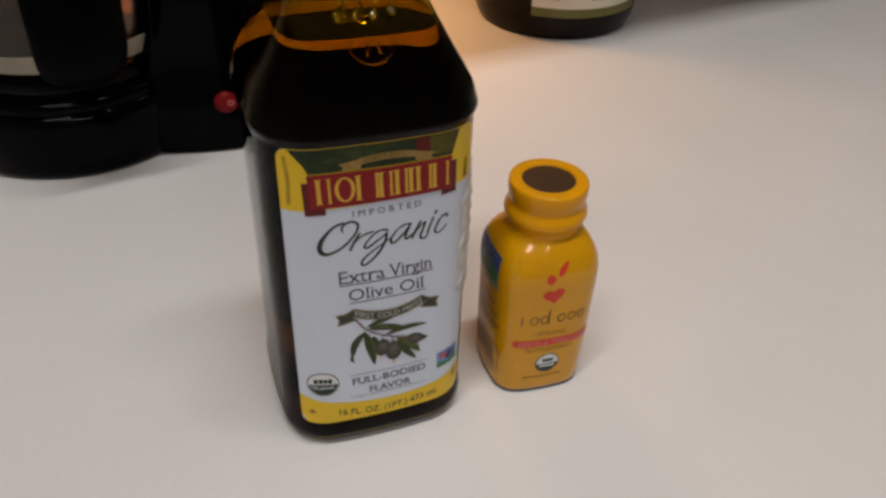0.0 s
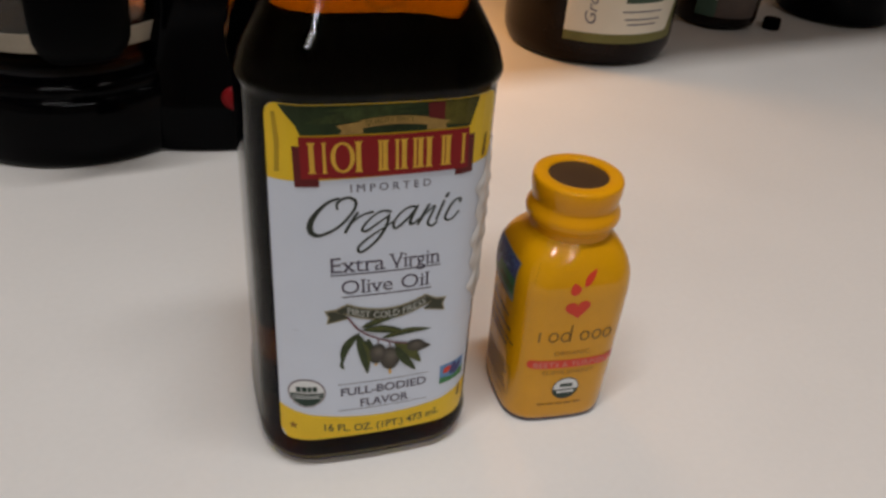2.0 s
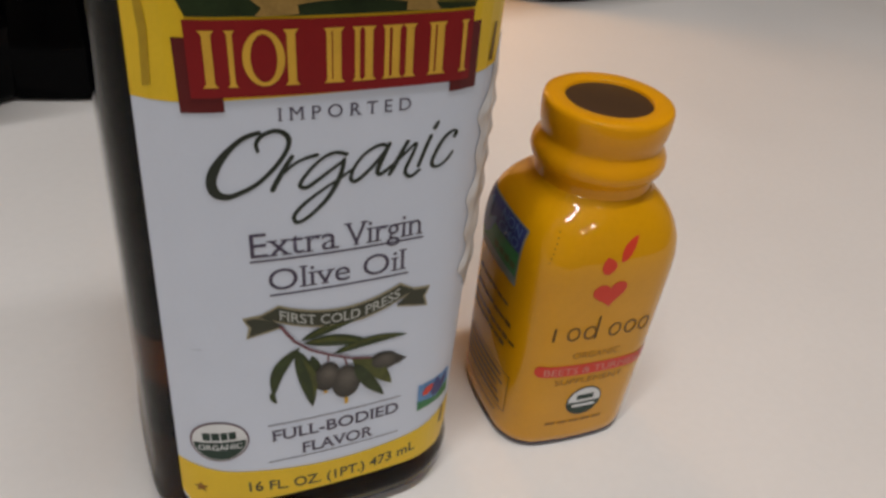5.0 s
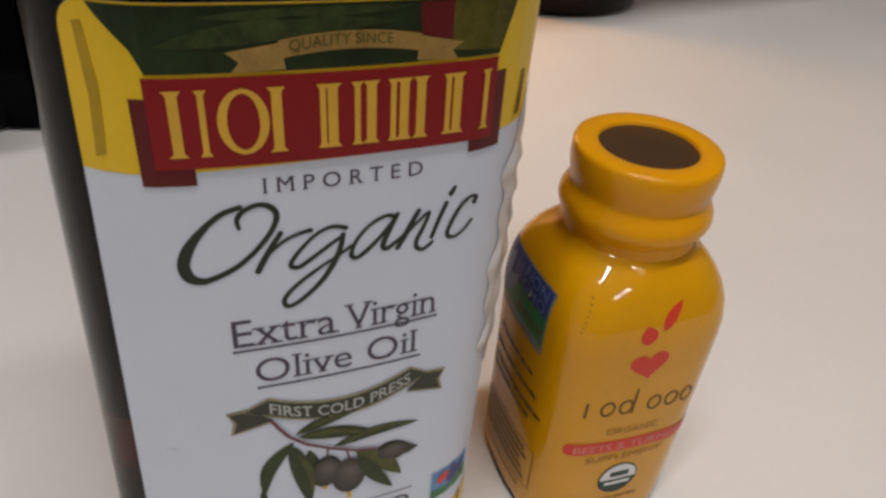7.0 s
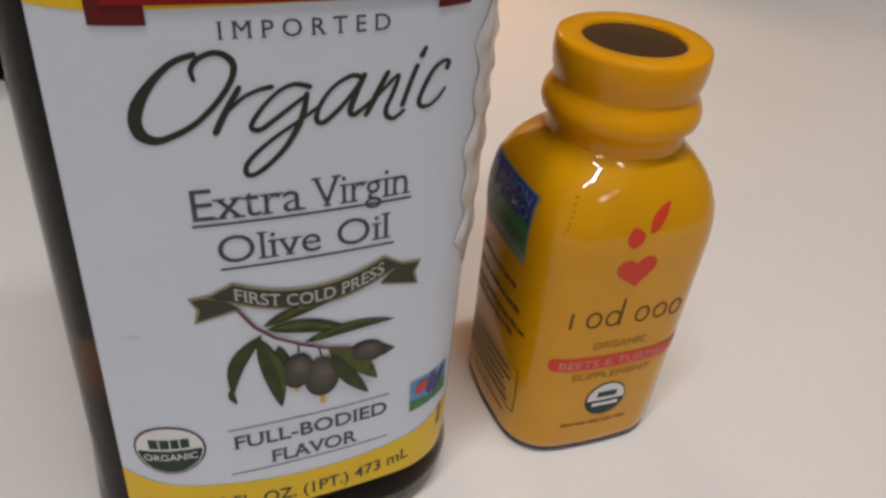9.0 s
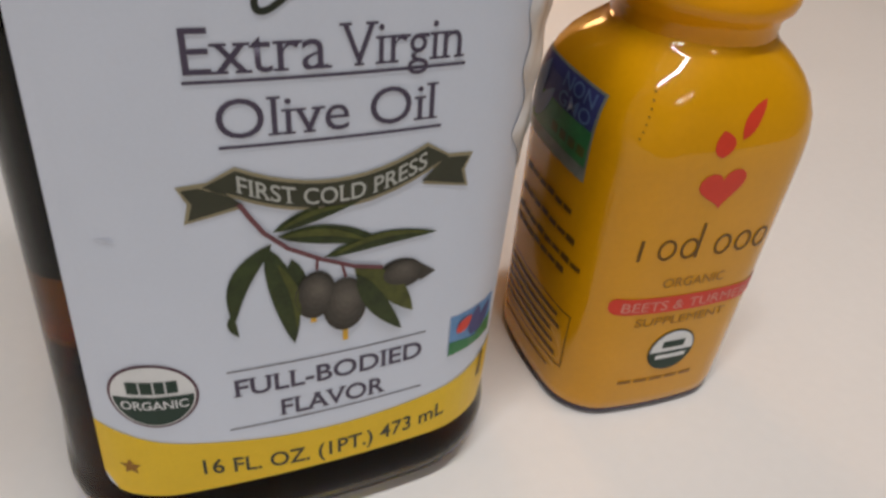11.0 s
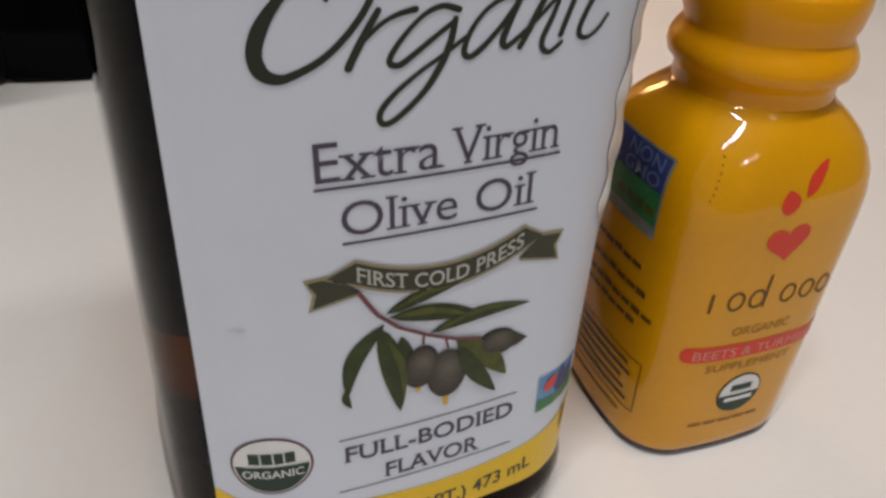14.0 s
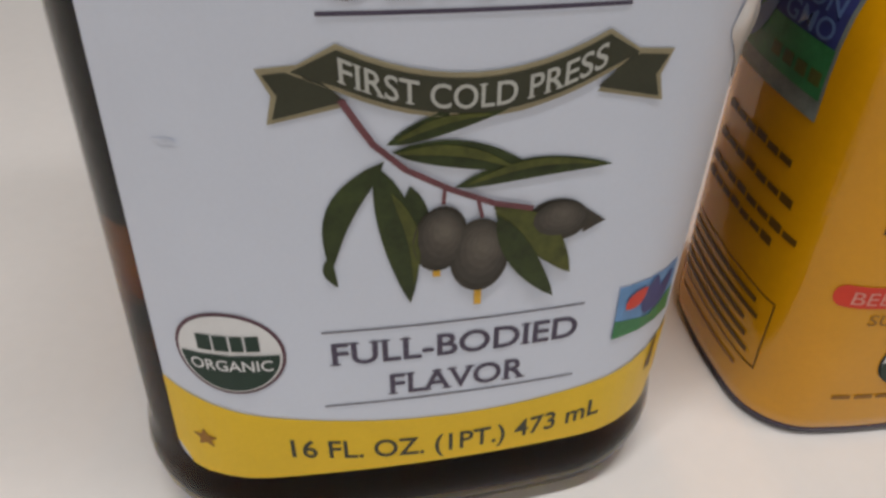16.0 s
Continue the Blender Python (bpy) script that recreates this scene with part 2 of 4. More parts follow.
def serifs(bm, levels, reach=0.065, thick=0.042, widest=0.17):
    """Foot and head strokes on the upright stems of flat lettering."""
    rim = [e for e in bm.edges if e.is_boundary]

    def cuts(y):
        xs = sorted(a.co.x + (y - a.co.y) / (b.co.y - a.co.y) * (b.co.x - a.co.x) for a, b in (e.verts for e in rim) if (a.co.y > y) != (b.co.y > y))
        return list(zip(xs[::2], xs[1::2]))

    slabs = []
    for y, up in levels:
        beyond = cuts(y + 0.02 * up)
        for x0, x1 in cuts(y - 0.03 * up):
            if x1 - x0 < widest and not any(b0 < x1 and b1 > x0 for b0, b1 in beyond):
                slabs.append(rect(x0 - reach, y - (thick if up > 0 else 0.0), x1 + reach, y + (0.0 if up > 0 else thick)))
    for slab in slabs:
        bm.faces.new([bm.verts.new((x, y, 0)) for x, y in slab])


def words_bm(body, u0, u1, base, cap, shear=0.0, fat=0.0, bend=None, serif=()):
    """Lettering in u, v: it runs from u0 to u1 on the line base with capitals of height cap."""
    cu = bpy.data.curves.new("lettering", "FONT")
    cu.body, cu.size, cu.shear, cu.offset, cu.resolution_u = body, 1.0, shear, fat, 4
    ob = bpy.data.objects.new("lettering", cu)
    scene.collection.objects.link(ob)
    dg = bpy.context.evaluated_depsgraph_get()
    me = bpy.data.meshes.new_from_object(ob.evaluated_get(dg))
    bm = bmesh.new()
    bm.from_mesh(me)
    bpy.data.objects.remove(ob)
    bpy.data.curves.remove(cu)
    bpy.data.meshes.remove(me)
    if serif:
        serifs(bm, serif)
    xs = [v.co.x for v in bm.verts]
    lo, hi = min(xs), max(xs)
    for v in bm.verts:
        u = u0 + (v.co.x - lo) / (hi - lo) * (u1 - u0)
        w = base + v.co.y * cap / 0.70
        if bend:
            w += bend(u)
        v.co = (u, w, 0)
    bmesh.ops.triangulate(bm, faces=bm.faces[:])
    return bm


CAPITALS = ((0.0, -1), (0.682, 1))
MIXED = CAPITALS + ((0.449, 1),)


def wrap(bm, surface, lift, step=0.0025):
    """Cut a flat bmesh into upright strips and lay it on a surface(u, v, lift)."""
    us = [v.co.x for v in bm.verts]
    k = math.ceil(min(us) / step)
    while k * step < max(us):
        bmesh.ops.bisect_plane(bm, geom=bm.verts[:] + bm.edges[:] + bm.faces[:], plane_co=(k * step, 0, 0), plane_no=(1, 0, 0), dist=1e-7)
        k += 1
    for v in bm.verts:
        v.co = surface(v.co.x, v.co.y, lift)
    return bm


def merge(*bms):
    out = bmesh.new()
    for b in bms:
        me = bpy.data.meshes.new("merge")
        b.to_mesh(me)
        b.free()
        out.from_mesh(me)
        bpy.data.meshes.remove(me)
    return out


def oval(cu, cv, a, b, n=28, turn=0.0):
    t = radians(turn)
    return [(cu + a * math.cos(s) * math.cos(t) - b * math.sin(s) * math.sin(t), cv + a * math.cos(s) * math.sin(t) + b * math.sin(s) * math.cos(t)) for s in (2 * math.pi * i / n for i in range(n))]


def rect(u0, v0, u1, v1):
    return [(u0, v0), (u1, v0), (u1, v1), (u0, v1)]


def rounded_rect(u0, v0, u1, v1, r, n=5):
    pts = []
    for cu, cv, a0 in ((u1 - r, v1 - r, 0), (u0 + r, v1 - r, 90), (u0 + r, v0 + r, 180), (u1 - r, v0 + r, 270)):
        pts += [(cu + r * math.cos(radians(a0 + 90 * i / n)), cv + r * math.sin(radians(a0 + 90 * i / n))) for i in range(n + 1)]
    return pts


def blade(u0, v0, u1, v1, width, curve=0.0, n=10):
    """A pointed leaf from one end to the other, bent sideways by curve."""
    du, dv = u1 - u0, v1 - v0
    length = math.hypot(du, dv)
    nu, nv = -dv / length, du / length
    left, right = [], []
    for i in range(n + 1):
        s = i / n
        off = curve * math.sin(math.pi * s)
        w = width / 2 * math.sin(math.pi * s ** 0.85) ** 0.8 if 0 < i < n else 0.0
        left.append((u0 + du * s + nu * (off + w), v0 + dv * s + nv * (off + w)))
        if 0 < i < n:
            right.append((u0 + du * s + nu * (off - w), v0 + dv * s + nv * (off - w)))
    return left + right[::-1]


def stroke(path, width):
    """A ribbon of even width along a path in u, v."""
    left, right = [], []
    for i, (u, v) in enumerate(path):
        a, b = path[max(0, i - 1)], path[min(len(path) - 1, i + 1)]
        du, dv = b[0] - a[0], b[1] - a[1]
        n = math.hypot(du, dv)
        left.append((u - dv / n * width / 2, v + du / n * width / 2))
        right.append((u + dv / n * width / 2, v - du / n * width / 2))
    return left + right[::-1]


def brush(path, widths, n=6):
    """A brush stroke through a few points, smoothed, its width running through widths."""
    pts = [path[0]] + list(path) + [path[-1]]
    line = []
    for i in range(1, len(pts) - 2):
        p0, p1, p2, p3 = pts[i - 1:i + 3]
        for k in range(n):
            s = k / n
            line.append(tuple(0.5 * (2 * p1[c] + (p2[c] - p0[c]) * s + (2 * p0[c] - 5 * p1[c] + 4 * p2[c] - p3[c]) * s * s + (3 * p1[c] - p0[c] - 3 * p2[c] + p3[c]) * s ** 3) for c in (0, 1)))
    line.append(path[-1])
    left, right = [], []
    for i, (u, v) in enumerate(line):
        a, c = line[max(0, i - 1)], line[min(len(line) - 1, i + 1)]
        d = math.hypot(c[0] - a[0], c[1] - a[1]) or 1.0
        du, dv = (c[0] - a[0]) / d, (c[1] - a[1]) / d
        s = i / (len(line) - 1) * (len(widths) - 1)
        k = min(int(s), len(widths) - 2)
        w = (widths[k] + (widths[k + 1] - widths[k]) * (s - k)) / 2
        left.append((u - dv * w, v + du * w))
        right.append((u + dv * w, v - du * w))
    quads = [[left[i], left[i + 1], right[i + 1], right[i]] for i in range(len(line) - 1)]
    ends = [oval(*line[0], widths[0] / 2, widths[0] / 2, 10), oval(*line[-1], widths[-1] / 2, widths[-1] / 2, 10)]
    return quads, ends


# ---- the room ----
def structure(name, bm, material, label, category, smooth=False):
    ob = link(name, bm, material, None, "", smooth)
    ob.matrix_world = ROOM
    return tagged(ob, label, category, kind="structure")


structure("countertop", box_bm(-1.6, -0.20, -0.04, 2.2, WALL_Y, 0.0, 0.004, 3), "counter", "white laminate kitchen countertop with faint mottling", "countertop", True)
structure("wall_north", box_bm(-1.6, WALL_Y, -0.9, 2.2, WALL_Y + 0.1, CEILING), "wall", "cream painted kitchen wall behind the counter", "wall")
structure("wall_south", box_bm(-1.6, -2.6, -0.9, 2.2, -2.5, CEILING), "wall", "cream painted wall across the kitchen", "wall")
structure("wall_west", box_bm(-1.7, -2.6, -0.9, -1.6, WALL_Y + 0.1, CEILING), "wall", "cream painted side wall", "wall")
structure("wall_east", box_bm(2.2, -2.6, -0.9, 2.3, WALL_Y + 0.1, CEILING), "wall", "cream painted side wall", "wall")
structure("floor", box_bm(-1.7, -2.6, -1.0, 2.3, WALL_Y + 0.1, -0.9), "floor", "brown vinyl kitchen floor", "floor")
structure("ceiling", box_bm(-1.7, -2.6, CEILING, 2.3, WALL_Y + 0.1, CEILING + 0.1), "ceiling", "off-white painted ceiling", "ceiling")


def base_cabinet():
    t = thing("base_cabinet", "brown wooden base cabinet under the white countertop", "cabinet", ROOM)
    part("body", box_bm(-1.59, -0.17, -0.9, 2.19, WALL_Y - 0.002, -0.041, 0.002), "wood", t)
    for i in range(8):
        x = -1.57 + i * 0.47
        part("door", box_bm(x, -0.19, -0.78, x + 0.45, -0.1705, -0.07, 0.004), "wood", t)
    return t


def upper_cabinet():
    t = thing("upper_cabinet", "brown wooden wall cabinet hanging over the counter", "cabinet", ROOM)
    part("body", box_bm(-1.59, CABINET_FRONT + 0.02, 0.45, 2.19, WALL_Y - 0.002, 1.15, 0.002), "wood", t)
    for i in range(8):
        x = -1.57 + i * 0.47
        part("door", box_bm(x, CABINET_FRONT, 0.452, x + 0.45, CABINET_FRONT + 0.0195, 1.148, 0.004), "wood", t)
    return t


def ceiling_light(x, y):
    t = thing("ceiling_light", "long fluorescent ceiling light in a white housing", "ceiling light", ROOM @ pose(x, y, 0), "kitchen ceiling lights")
    part("housing", box_bm(-0.63, -0.11, CEILING - 0.05, 0.63, 0.11, CEILING - 0.001, 0.006), "tube", t)
    part("diffuser", box_bm(-0.61, -0.09, CEILING - 0.09, 0.61, 0.09, CEILING - 0.0505, 0.01), "tube", t)
    return t


def night_light():
    t = thing("night_light", "small warm night light plugged into the wall", "lamp", ROOM)
    part("plug", box_bm(0.055, WALL_Y - 0.012, 0.14, 0.115, WALL_Y - 0.0005, 0.25, 0.003), "tube", t)
    part("shade", box_bm(0.045, WALL_Y - 0.095, 0.185, 0.125, WALL_Y - 0.0125, 0.235, 0.006), "tube", t)
    return t


base_cabinet()
upper_cabinet()
ceiling_light(-0.17, -0.25)
ceiling_light(-0.22, -1.35)
night_light()


# ---- olive oil bottle ----
OB_X, OB_Y, OB_H, OB_BIG, OB_R = -0.0024, -0.0036, 0.0285, 0.18, 0.0137
# the bottle stands turned a little against the counter's axes
OB_POSE = pose(OB_X - 0.0004, OB_Y + 0.0008, 0, 0, 0, 3.3) @ pose(-OB_X, -OB_Y, 0)


def bottle_rings(levels, inset=0.0):
    """Rings of the square bottle: (height, half side, roundness from 0 square to 1 round)."""
    rings = []
    for z, h, b in levels:
        h = h - inset
        big = OB_BIG * (1 - b) + h * b
        r = min(h * 0.995, max(0.002, OB_R - (OB_H - h)) * (1 - b) + h * b)
        rings.append([(OB_X + x, OB_Y + y, z) for x, y in bowed_square(h, max(big, h), r)])
    return rings


OB_LEVELS = [
    (0.0006, 0.0226, 0.0), (0.0000, 0.0250, 0.0), (0.0005, 0.0268, 0.0), (0.0018, 0.0281, 0.0), (0.0040, 0.0289, 0.0), (0.0064, 0.0292, 0.0), (0.0084, 0.0289, 0.0), (0.0098, 0.0285, 0.0),
    (0.0500, 0.0285, 0.0), (0.1022, 0.0285, 0.0), (0.1032, 0.0286, 0.0), (0.1038, 0.0289, 0.0), (0.1045, 0.0293, 0.0), (0.1052, 0.0294, 0.0), (0.1059, 0.0293, 0.0), (0.1066, 0.0290, 0.0),
    (0.1080, 0.0286, 0.0), (0.1098, 0.0281, 0.01), (0.1115, 0.0272, 0.02), (0.1145, 0.0255, 0.06), (0.1205, 0.0220, 0.14), (0.1280, 0.0181, 0.32),
    (0.1340, 0.0152, 0.55), (0.1395, 0.0135, 0.80), (0.1450, 0.0129, 0.97), (0.1550, 0.0127, 0.99), (0.1850, 0.0125, 0.99),
]
OIL_TOP = 0.1245


def at_level(z):
    for (z0, h0, b0), (z1, h1, b1) in zip(OB_LEVELS[7:], OB_LEVELS[8:]):
        if z0 <= z <= z1:
            s = (z - z0) / (z1 - z0)
            return (z, h0 + (h1 - h0) * s, b0 + (b1 - b0) * s)


def along(u, h, big, r):
    """Place on a bowed square's front, u along the surface from its middle: across, out."""
    c = core(h, big, r)
    phi = math.atan2(c, c + big - h)
    a = abs(u)
    if a < big * phi:
        x, y = big * math.sin(a / big), big * math.cos(a / big) - (big - h)
    else:
        t = phi + (a - big * phi) / r
        x, y = c + r * math.sin(t), c + r * math.cos(t)
    return math.copysign(x, u), y


def ob_face(u, v, lift):
    x, y = along(u - OB_X, OB_H + lift, OB_BIG + lift, OB_R + lift)
    return (OB_X + x, OB_Y - y, v * 1.01 + 0.0006)


def ob_back(u, v, lift):
    x, y = along(u, OB_H + lift, OB_BIG + lift, OB_R + lift)
    return (OB_X + x, OB_Y + y, v)


def label_print(parent, name, bm, material, lift, label=""):
    if not name.endswith("band"):
        for v in bm.verts:
            v.co.x = 1.028 * v.co.x + 0.0012 - 0.038 * v.co.y + (0.0003 if 0.0282 < v.co.y < 0.047 and abs(v.co.x) < 0.0125 else 0.0)
    return part(name, wrap(bm, ob_face, lift), material, parent, label, smooth=False)


def oil_bottle():
    t = thing("olive_oil_bottle", "square dark glass olive oil bottle with white and yellow label", "bottle", OB_POSE)
    wall = 0.0004
    outer = bottle_rings(OB_LEVELS)
    inner_levels = [(0.0030, 0.0180, 0.0), (0.0014, 0.0250, 0.0), (0.0024, 0.0268, 0.0), (0.0050, 0.0288, 0.0), (0.0098, 0.0285, 0.0)] + OB_LEVELS[8:]
    # the hollow above the oil; below it oil and glass bend light alike
    inner = bottle_rings([at_level(OIL_TOP)] + [lv for lv in inner_levels if lv[0] > OIL_TOP + 0.0005], wall)
    bm = loft(outer, True, False)
    n = len(outer[0])
    loft(inner, True, False, bm)
    bm.verts.ensure_lookup_table()
    a0, b0 = (len(outer) - 1) * n, len(outer) * n + (len(inner) - 1) * n
    for i in range(n):
        j = (i + 1) % n
        bm.faces.new((bm.verts[a0 + i], bm.verts[a0 + j], bm.verts[b0 + j], bm.verts[b0 + i]))
    part("glass", bm, "glass", t, "dark green glass", angle=60)
    levels = [lv for lv in inner_levels if lv[0] < OIL_TOP - 0.0005] + [at_level(OIL_TOP - 0.0002)]
    part("oil", loft(bottle_rings(levels, wall)), "oil", t, "golden olive oil", angle=60)
    # added inner mesh whose tint imitates light lost with depth in the oil
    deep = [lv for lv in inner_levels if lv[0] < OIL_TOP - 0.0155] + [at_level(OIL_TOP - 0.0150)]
    part("oil_absorber", loft(bottle_rings(deep, wall + 0.0002)), "oilabsorb", t, "added inner mesh that darkens the oil with depth", angle=60)
    for k in range(9):
        a, d = 2.4 * k, 0.0022 + 0.0011 * (k % 4)
        bub = bmesh.new()
        bmesh.ops.create_uvsphere(bub, u_segments=10, v_segments=6, radius=0.0007 + 0.0003 * (k % 3), matrix=Matrix.Translation((OB_X + d * math.cos(a), OB_Y - 0.004 + d * math.sin(a), OIL_TOP)))
        part("bubble", bub, "oiltop", t)
    # embossed strokes low on the neck
    for k in range(16):
        row, col = divmod(k, 4)
        z = 0.1288 + 0.0034 * row + 0.0006 * (col % 2)
        x = -0.0066 + 0.0042 * col + 0.0011 * (row % 2)
        level = at_level(z)
        deep = math.sqrt(max(0.0, 1 - (x / level[1]) ** 2 * (0.35 + 0.65 * level[2])))
        drop = bmesh.new()
        bmesh.ops.create_uvsphere(drop, u_segments=10, v_segments=6, radius=1.0, matrix=Matrix.Translation((OB_X + x, OB_Y - level[1] * deep, z)) @ pose(0, 0, 0, -35, 38 if col % 3 else -30, 0) @ Matrix.Diagonal((0.00075, 0.00055, 0.0016, 1)))
        part("embossing", drop, "embossed", t)
    # round stamp moulded into the front shoulder
    rings = []
    for i in range(33):
        a = 2 * math.pi * i / 32
        x, z = 0.0052 * math.cos(a), 0.1236 + 0.0042 * math.sin(a)
        y = -at_level(z)[1]
        rings.append([(OB_X + 0.0005 + x + 0.00032 * math.cos(b) * math.cos(a), OB_Y + y + 0.00030 * math.sin(b), z + 0.00032 * math.cos(b) * math.sin(a)) for b in (2 * math.pi * k / 8 for k in range(8))])
    part("stamp_ring", loft(rings, False, False), "glass", t, "moulded ring in the glass")
    for x, z, lean in ((-0.0012, 0.1222, 8), (0.0016, 0.1224, -12), (0.0001, 0.1252, 60)):
        mark = bmesh.new()
        bmesh.ops.create_uvsphere(mark, u_segments=10, v_segments=6, radius=1.0, matrix=Matrix.Translation((OB_X + 0.0005 + x, OB_Y - at_level(z)[1], z)) @ pose(0, 0, 0, -32, lean, 0) @ Matrix.Diagonal((0.0004, 0.0004, 0.0015, 1)))
        part("stamp_mark", mark, "glass", t)
    part("cap", lathe([(0.0, 0.176), (0.0150, 0.176), (0.0153, 0.1765), (0.0153, 0.2045), (0.0145, 0.2055), (0.0, 0.2055)], 48, (OB_X, OB_Y)), "black", t, "dark screw cap")

    # paper of the front label
    half, mid_u, top, bottom = 0.0259, -0.0015, 0.1011, 0.0093
    paper = part("front_label", wrap(shape_bm([rounded_rect(mid_u - half, bottom, mid_u + half, top, 0.0030)]), ob_face, 0.00012), "paper", t, "white paper label with yellow bands")
    part("back_label", wrap(shape_bm([rounded_rect(-0.0330, 0.0102, 0.0330, 0.1010, 0.0022)]), ob_back, 0.00012), "green", t, "dark label on the back")
    p = lambda name, polys, material, lift, label="": label_print(paper, name, shape_bm(polys), material, lift, label)
    w = lambda name, args, material, lift, **kw: label_print(paper, name, words_bm(*args, **kw), material, lift)
    A, B, C, D, E = 0.00020, 0.00026, 0.00032, 0.00038, 0.00044
    steps = [i / 12 for i in range(13)]
    # yellow bands
    p("top_band", [rounded_rect(mid_u - half, 0.0848, mid_u + half, top, 0.0030)[:12] + [(mid_u - half, 0.0842), (mid_u + half, 0.0853)]], "yellow", A, "yellow band")
    rim = lambda u: bottom + max(0.0, 0.0030 - math.sqrt(max(0.0, 0.0030 ** 2 - max(0.0, abs(u - mid_u) - half + 0.0030) ** 2)))
    us = [mid_u - half + 2 * half * i / 32 for i in range(33)]
    lift_up = lambda u: 0.0157 + 6.7 * u * u
    p("bottom_band", [[(a, rim(a)), (b, rim(b)), (b, lift_up(b)), (a, lift_up(a))] for a, b in zip(us, us[1:])], "yellow", A, "yellow band")
    # dark picture above the name panel
    p("picture", [[(-0.0210, top - 0.0002), (-0.0203, 0.0998), (-0.0192, 0.0984), (-0.0179, 0.0968), (-0.0170, 0.0946), (0.0180, 0.0946), (0.0187, 0.0966), (0.0196, 0.0990), (0.0202, top - 0.0002)]], "green", B, "dark green picture")
    p("field", [[(0.0086, top - 0.0004), (0.0090, 0.0955), (0.0122, 0.0953), (0.0122, top - 0.0004)]], "darkred", C)
    p("field", [[(0.0122, top - 0.0004), (0.0122, 0.0956), (0.0180, 0.0952), (0.0190, 0.0985), (0.0196, top - 0.0004)]], "olivefield", C)
    p("field", [blade(-0.0160, 0.0972, 0.0060, 0.0990, 0.0022, 0.0006), blade(-0.0120, 0.0998, 0.0080, 0.1004, 0.0012)], "leaf", C)
    arc = lambda u: 0.0020 * (1 - ((u - 0.0018) / 0.0118) ** 2)
    us = [-0.0052 + 0.0140 * s for s in steps]
    p("scroll", [[(u, 0.0963 + arc(u)) for u in us] + [(u, 0.0945 + arc(u)) for u in us[::-1]]], "scroll", D, "gold scroll")
    p("scroll_tail", [[(-0.0100, 0.0966), (-0.0050, 0.0974), (-0.0046, 0.0948), (-0.0096, 0.0946), (-0.0088, 0.0956)]], "scroll", D)
    p("scroll_tail", [[(0.0134, 0.0964), (0.0086, 0.0974), (0.0084, 0.0948), (0.0130, 0.0946), (0.0122, 0.0956)]], "scroll", D)
    w("lettering", ("QUALITY SINCE", -0.0042, 0.0058, 0.0950, 0.0011), "olivefield", E, bend=arc)
    # red name panel with plain gold strokes
    p("panel_end", [rect(-0.0188, 0.0830, -0.0138, 0.0922)], "darkred", B, "dark red panel end")
    p("panel_end", [rect(0.0150, 0.0834, 0.0194, 0.0926)], "darkred", B, "dark red panel end")
    p("name_panel", [rect(-0.0174, 0.0849, 0.0179, 0.0943)], "red", D, "dark red name panel")
    lo, hi = 0.0862, 0.0931
    for u, wide, ring in ((-0.0157, 0.0034, 0), (-0.0113, 0.0050, 1), (-0.0060, 0.0054, 0), (-0.0004, 0.0034, 0), (0.0037, 0.0032, 0), (0.0073, 0.0012, 0), (0.0092, 0.0040, 0), (0.0135, 0.0044, 0)):
        u, wide = u * 0.965 - 0.0004, wide * 0.97
        if ring:
            o, i = oval(u + wide / 2, (lo + hi) / 2, wide / 2, (hi - lo) / 2, 28), oval(u + wide / 2, (lo + hi) / 2, wide / 2 - 0.0009, (hi - lo) / 2 - 0.0005, 28)
            p("gold_stroke", [[o[k], o[(k + 1) % 28], i[(k + 1) % 28], i[k]] for k in range(28)], "gold", E)
            continue
        p("gold_stroke", [[(u - 0.0004, lo), (u + 0.0014, lo), (u + 0.0010, lo + 0.0005), (u + 0.0010, hi - 0.0005), (u + 0.0014, hi), (u - 0.0004, hi), (u, hi - 0.0005), (u, lo + 0.0005)]], "gold", E)
        if wide > 0.002:
            a = u + wide
            p("gold_stroke", [[(a - 0.0009, lo), (a + 0.0003, lo), (a, lo + 0.0005), (a, hi - 0.0005), (a + 0.0003, hi), (a - 0.0009, hi), (a - 0.0006, hi - 0.0005), (a - 0.0006, lo + 0.0005)]], "gold", E)
    # crease shade painted on the yellow paper, dark slivers at its far edge
    part("crease_shade", wrap(shape_bm([[(-0.0256, 0.0858), (-0.0245, 0.0862), (-0.0242, 0.0930), (-0.0249, 0.0992), (-0.0258, 0.0990), (-0.0253, 0.0920)]]), ob_face, B), "creaseshade", paper, "painted shade of a crease")
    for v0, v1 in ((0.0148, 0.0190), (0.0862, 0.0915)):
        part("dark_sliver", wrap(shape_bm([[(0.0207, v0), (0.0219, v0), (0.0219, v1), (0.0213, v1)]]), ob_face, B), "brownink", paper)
    # wording
    w("lettering", ("I M P O R T E D", -0.0077, 0.0096, 0.0814, 0.0018), "inkviolet", A, serif=CAPITALS)
    # brush script word "Organic", letter by letter
    thin, mid, fat = 0.00042, 0.00058, 0.00072
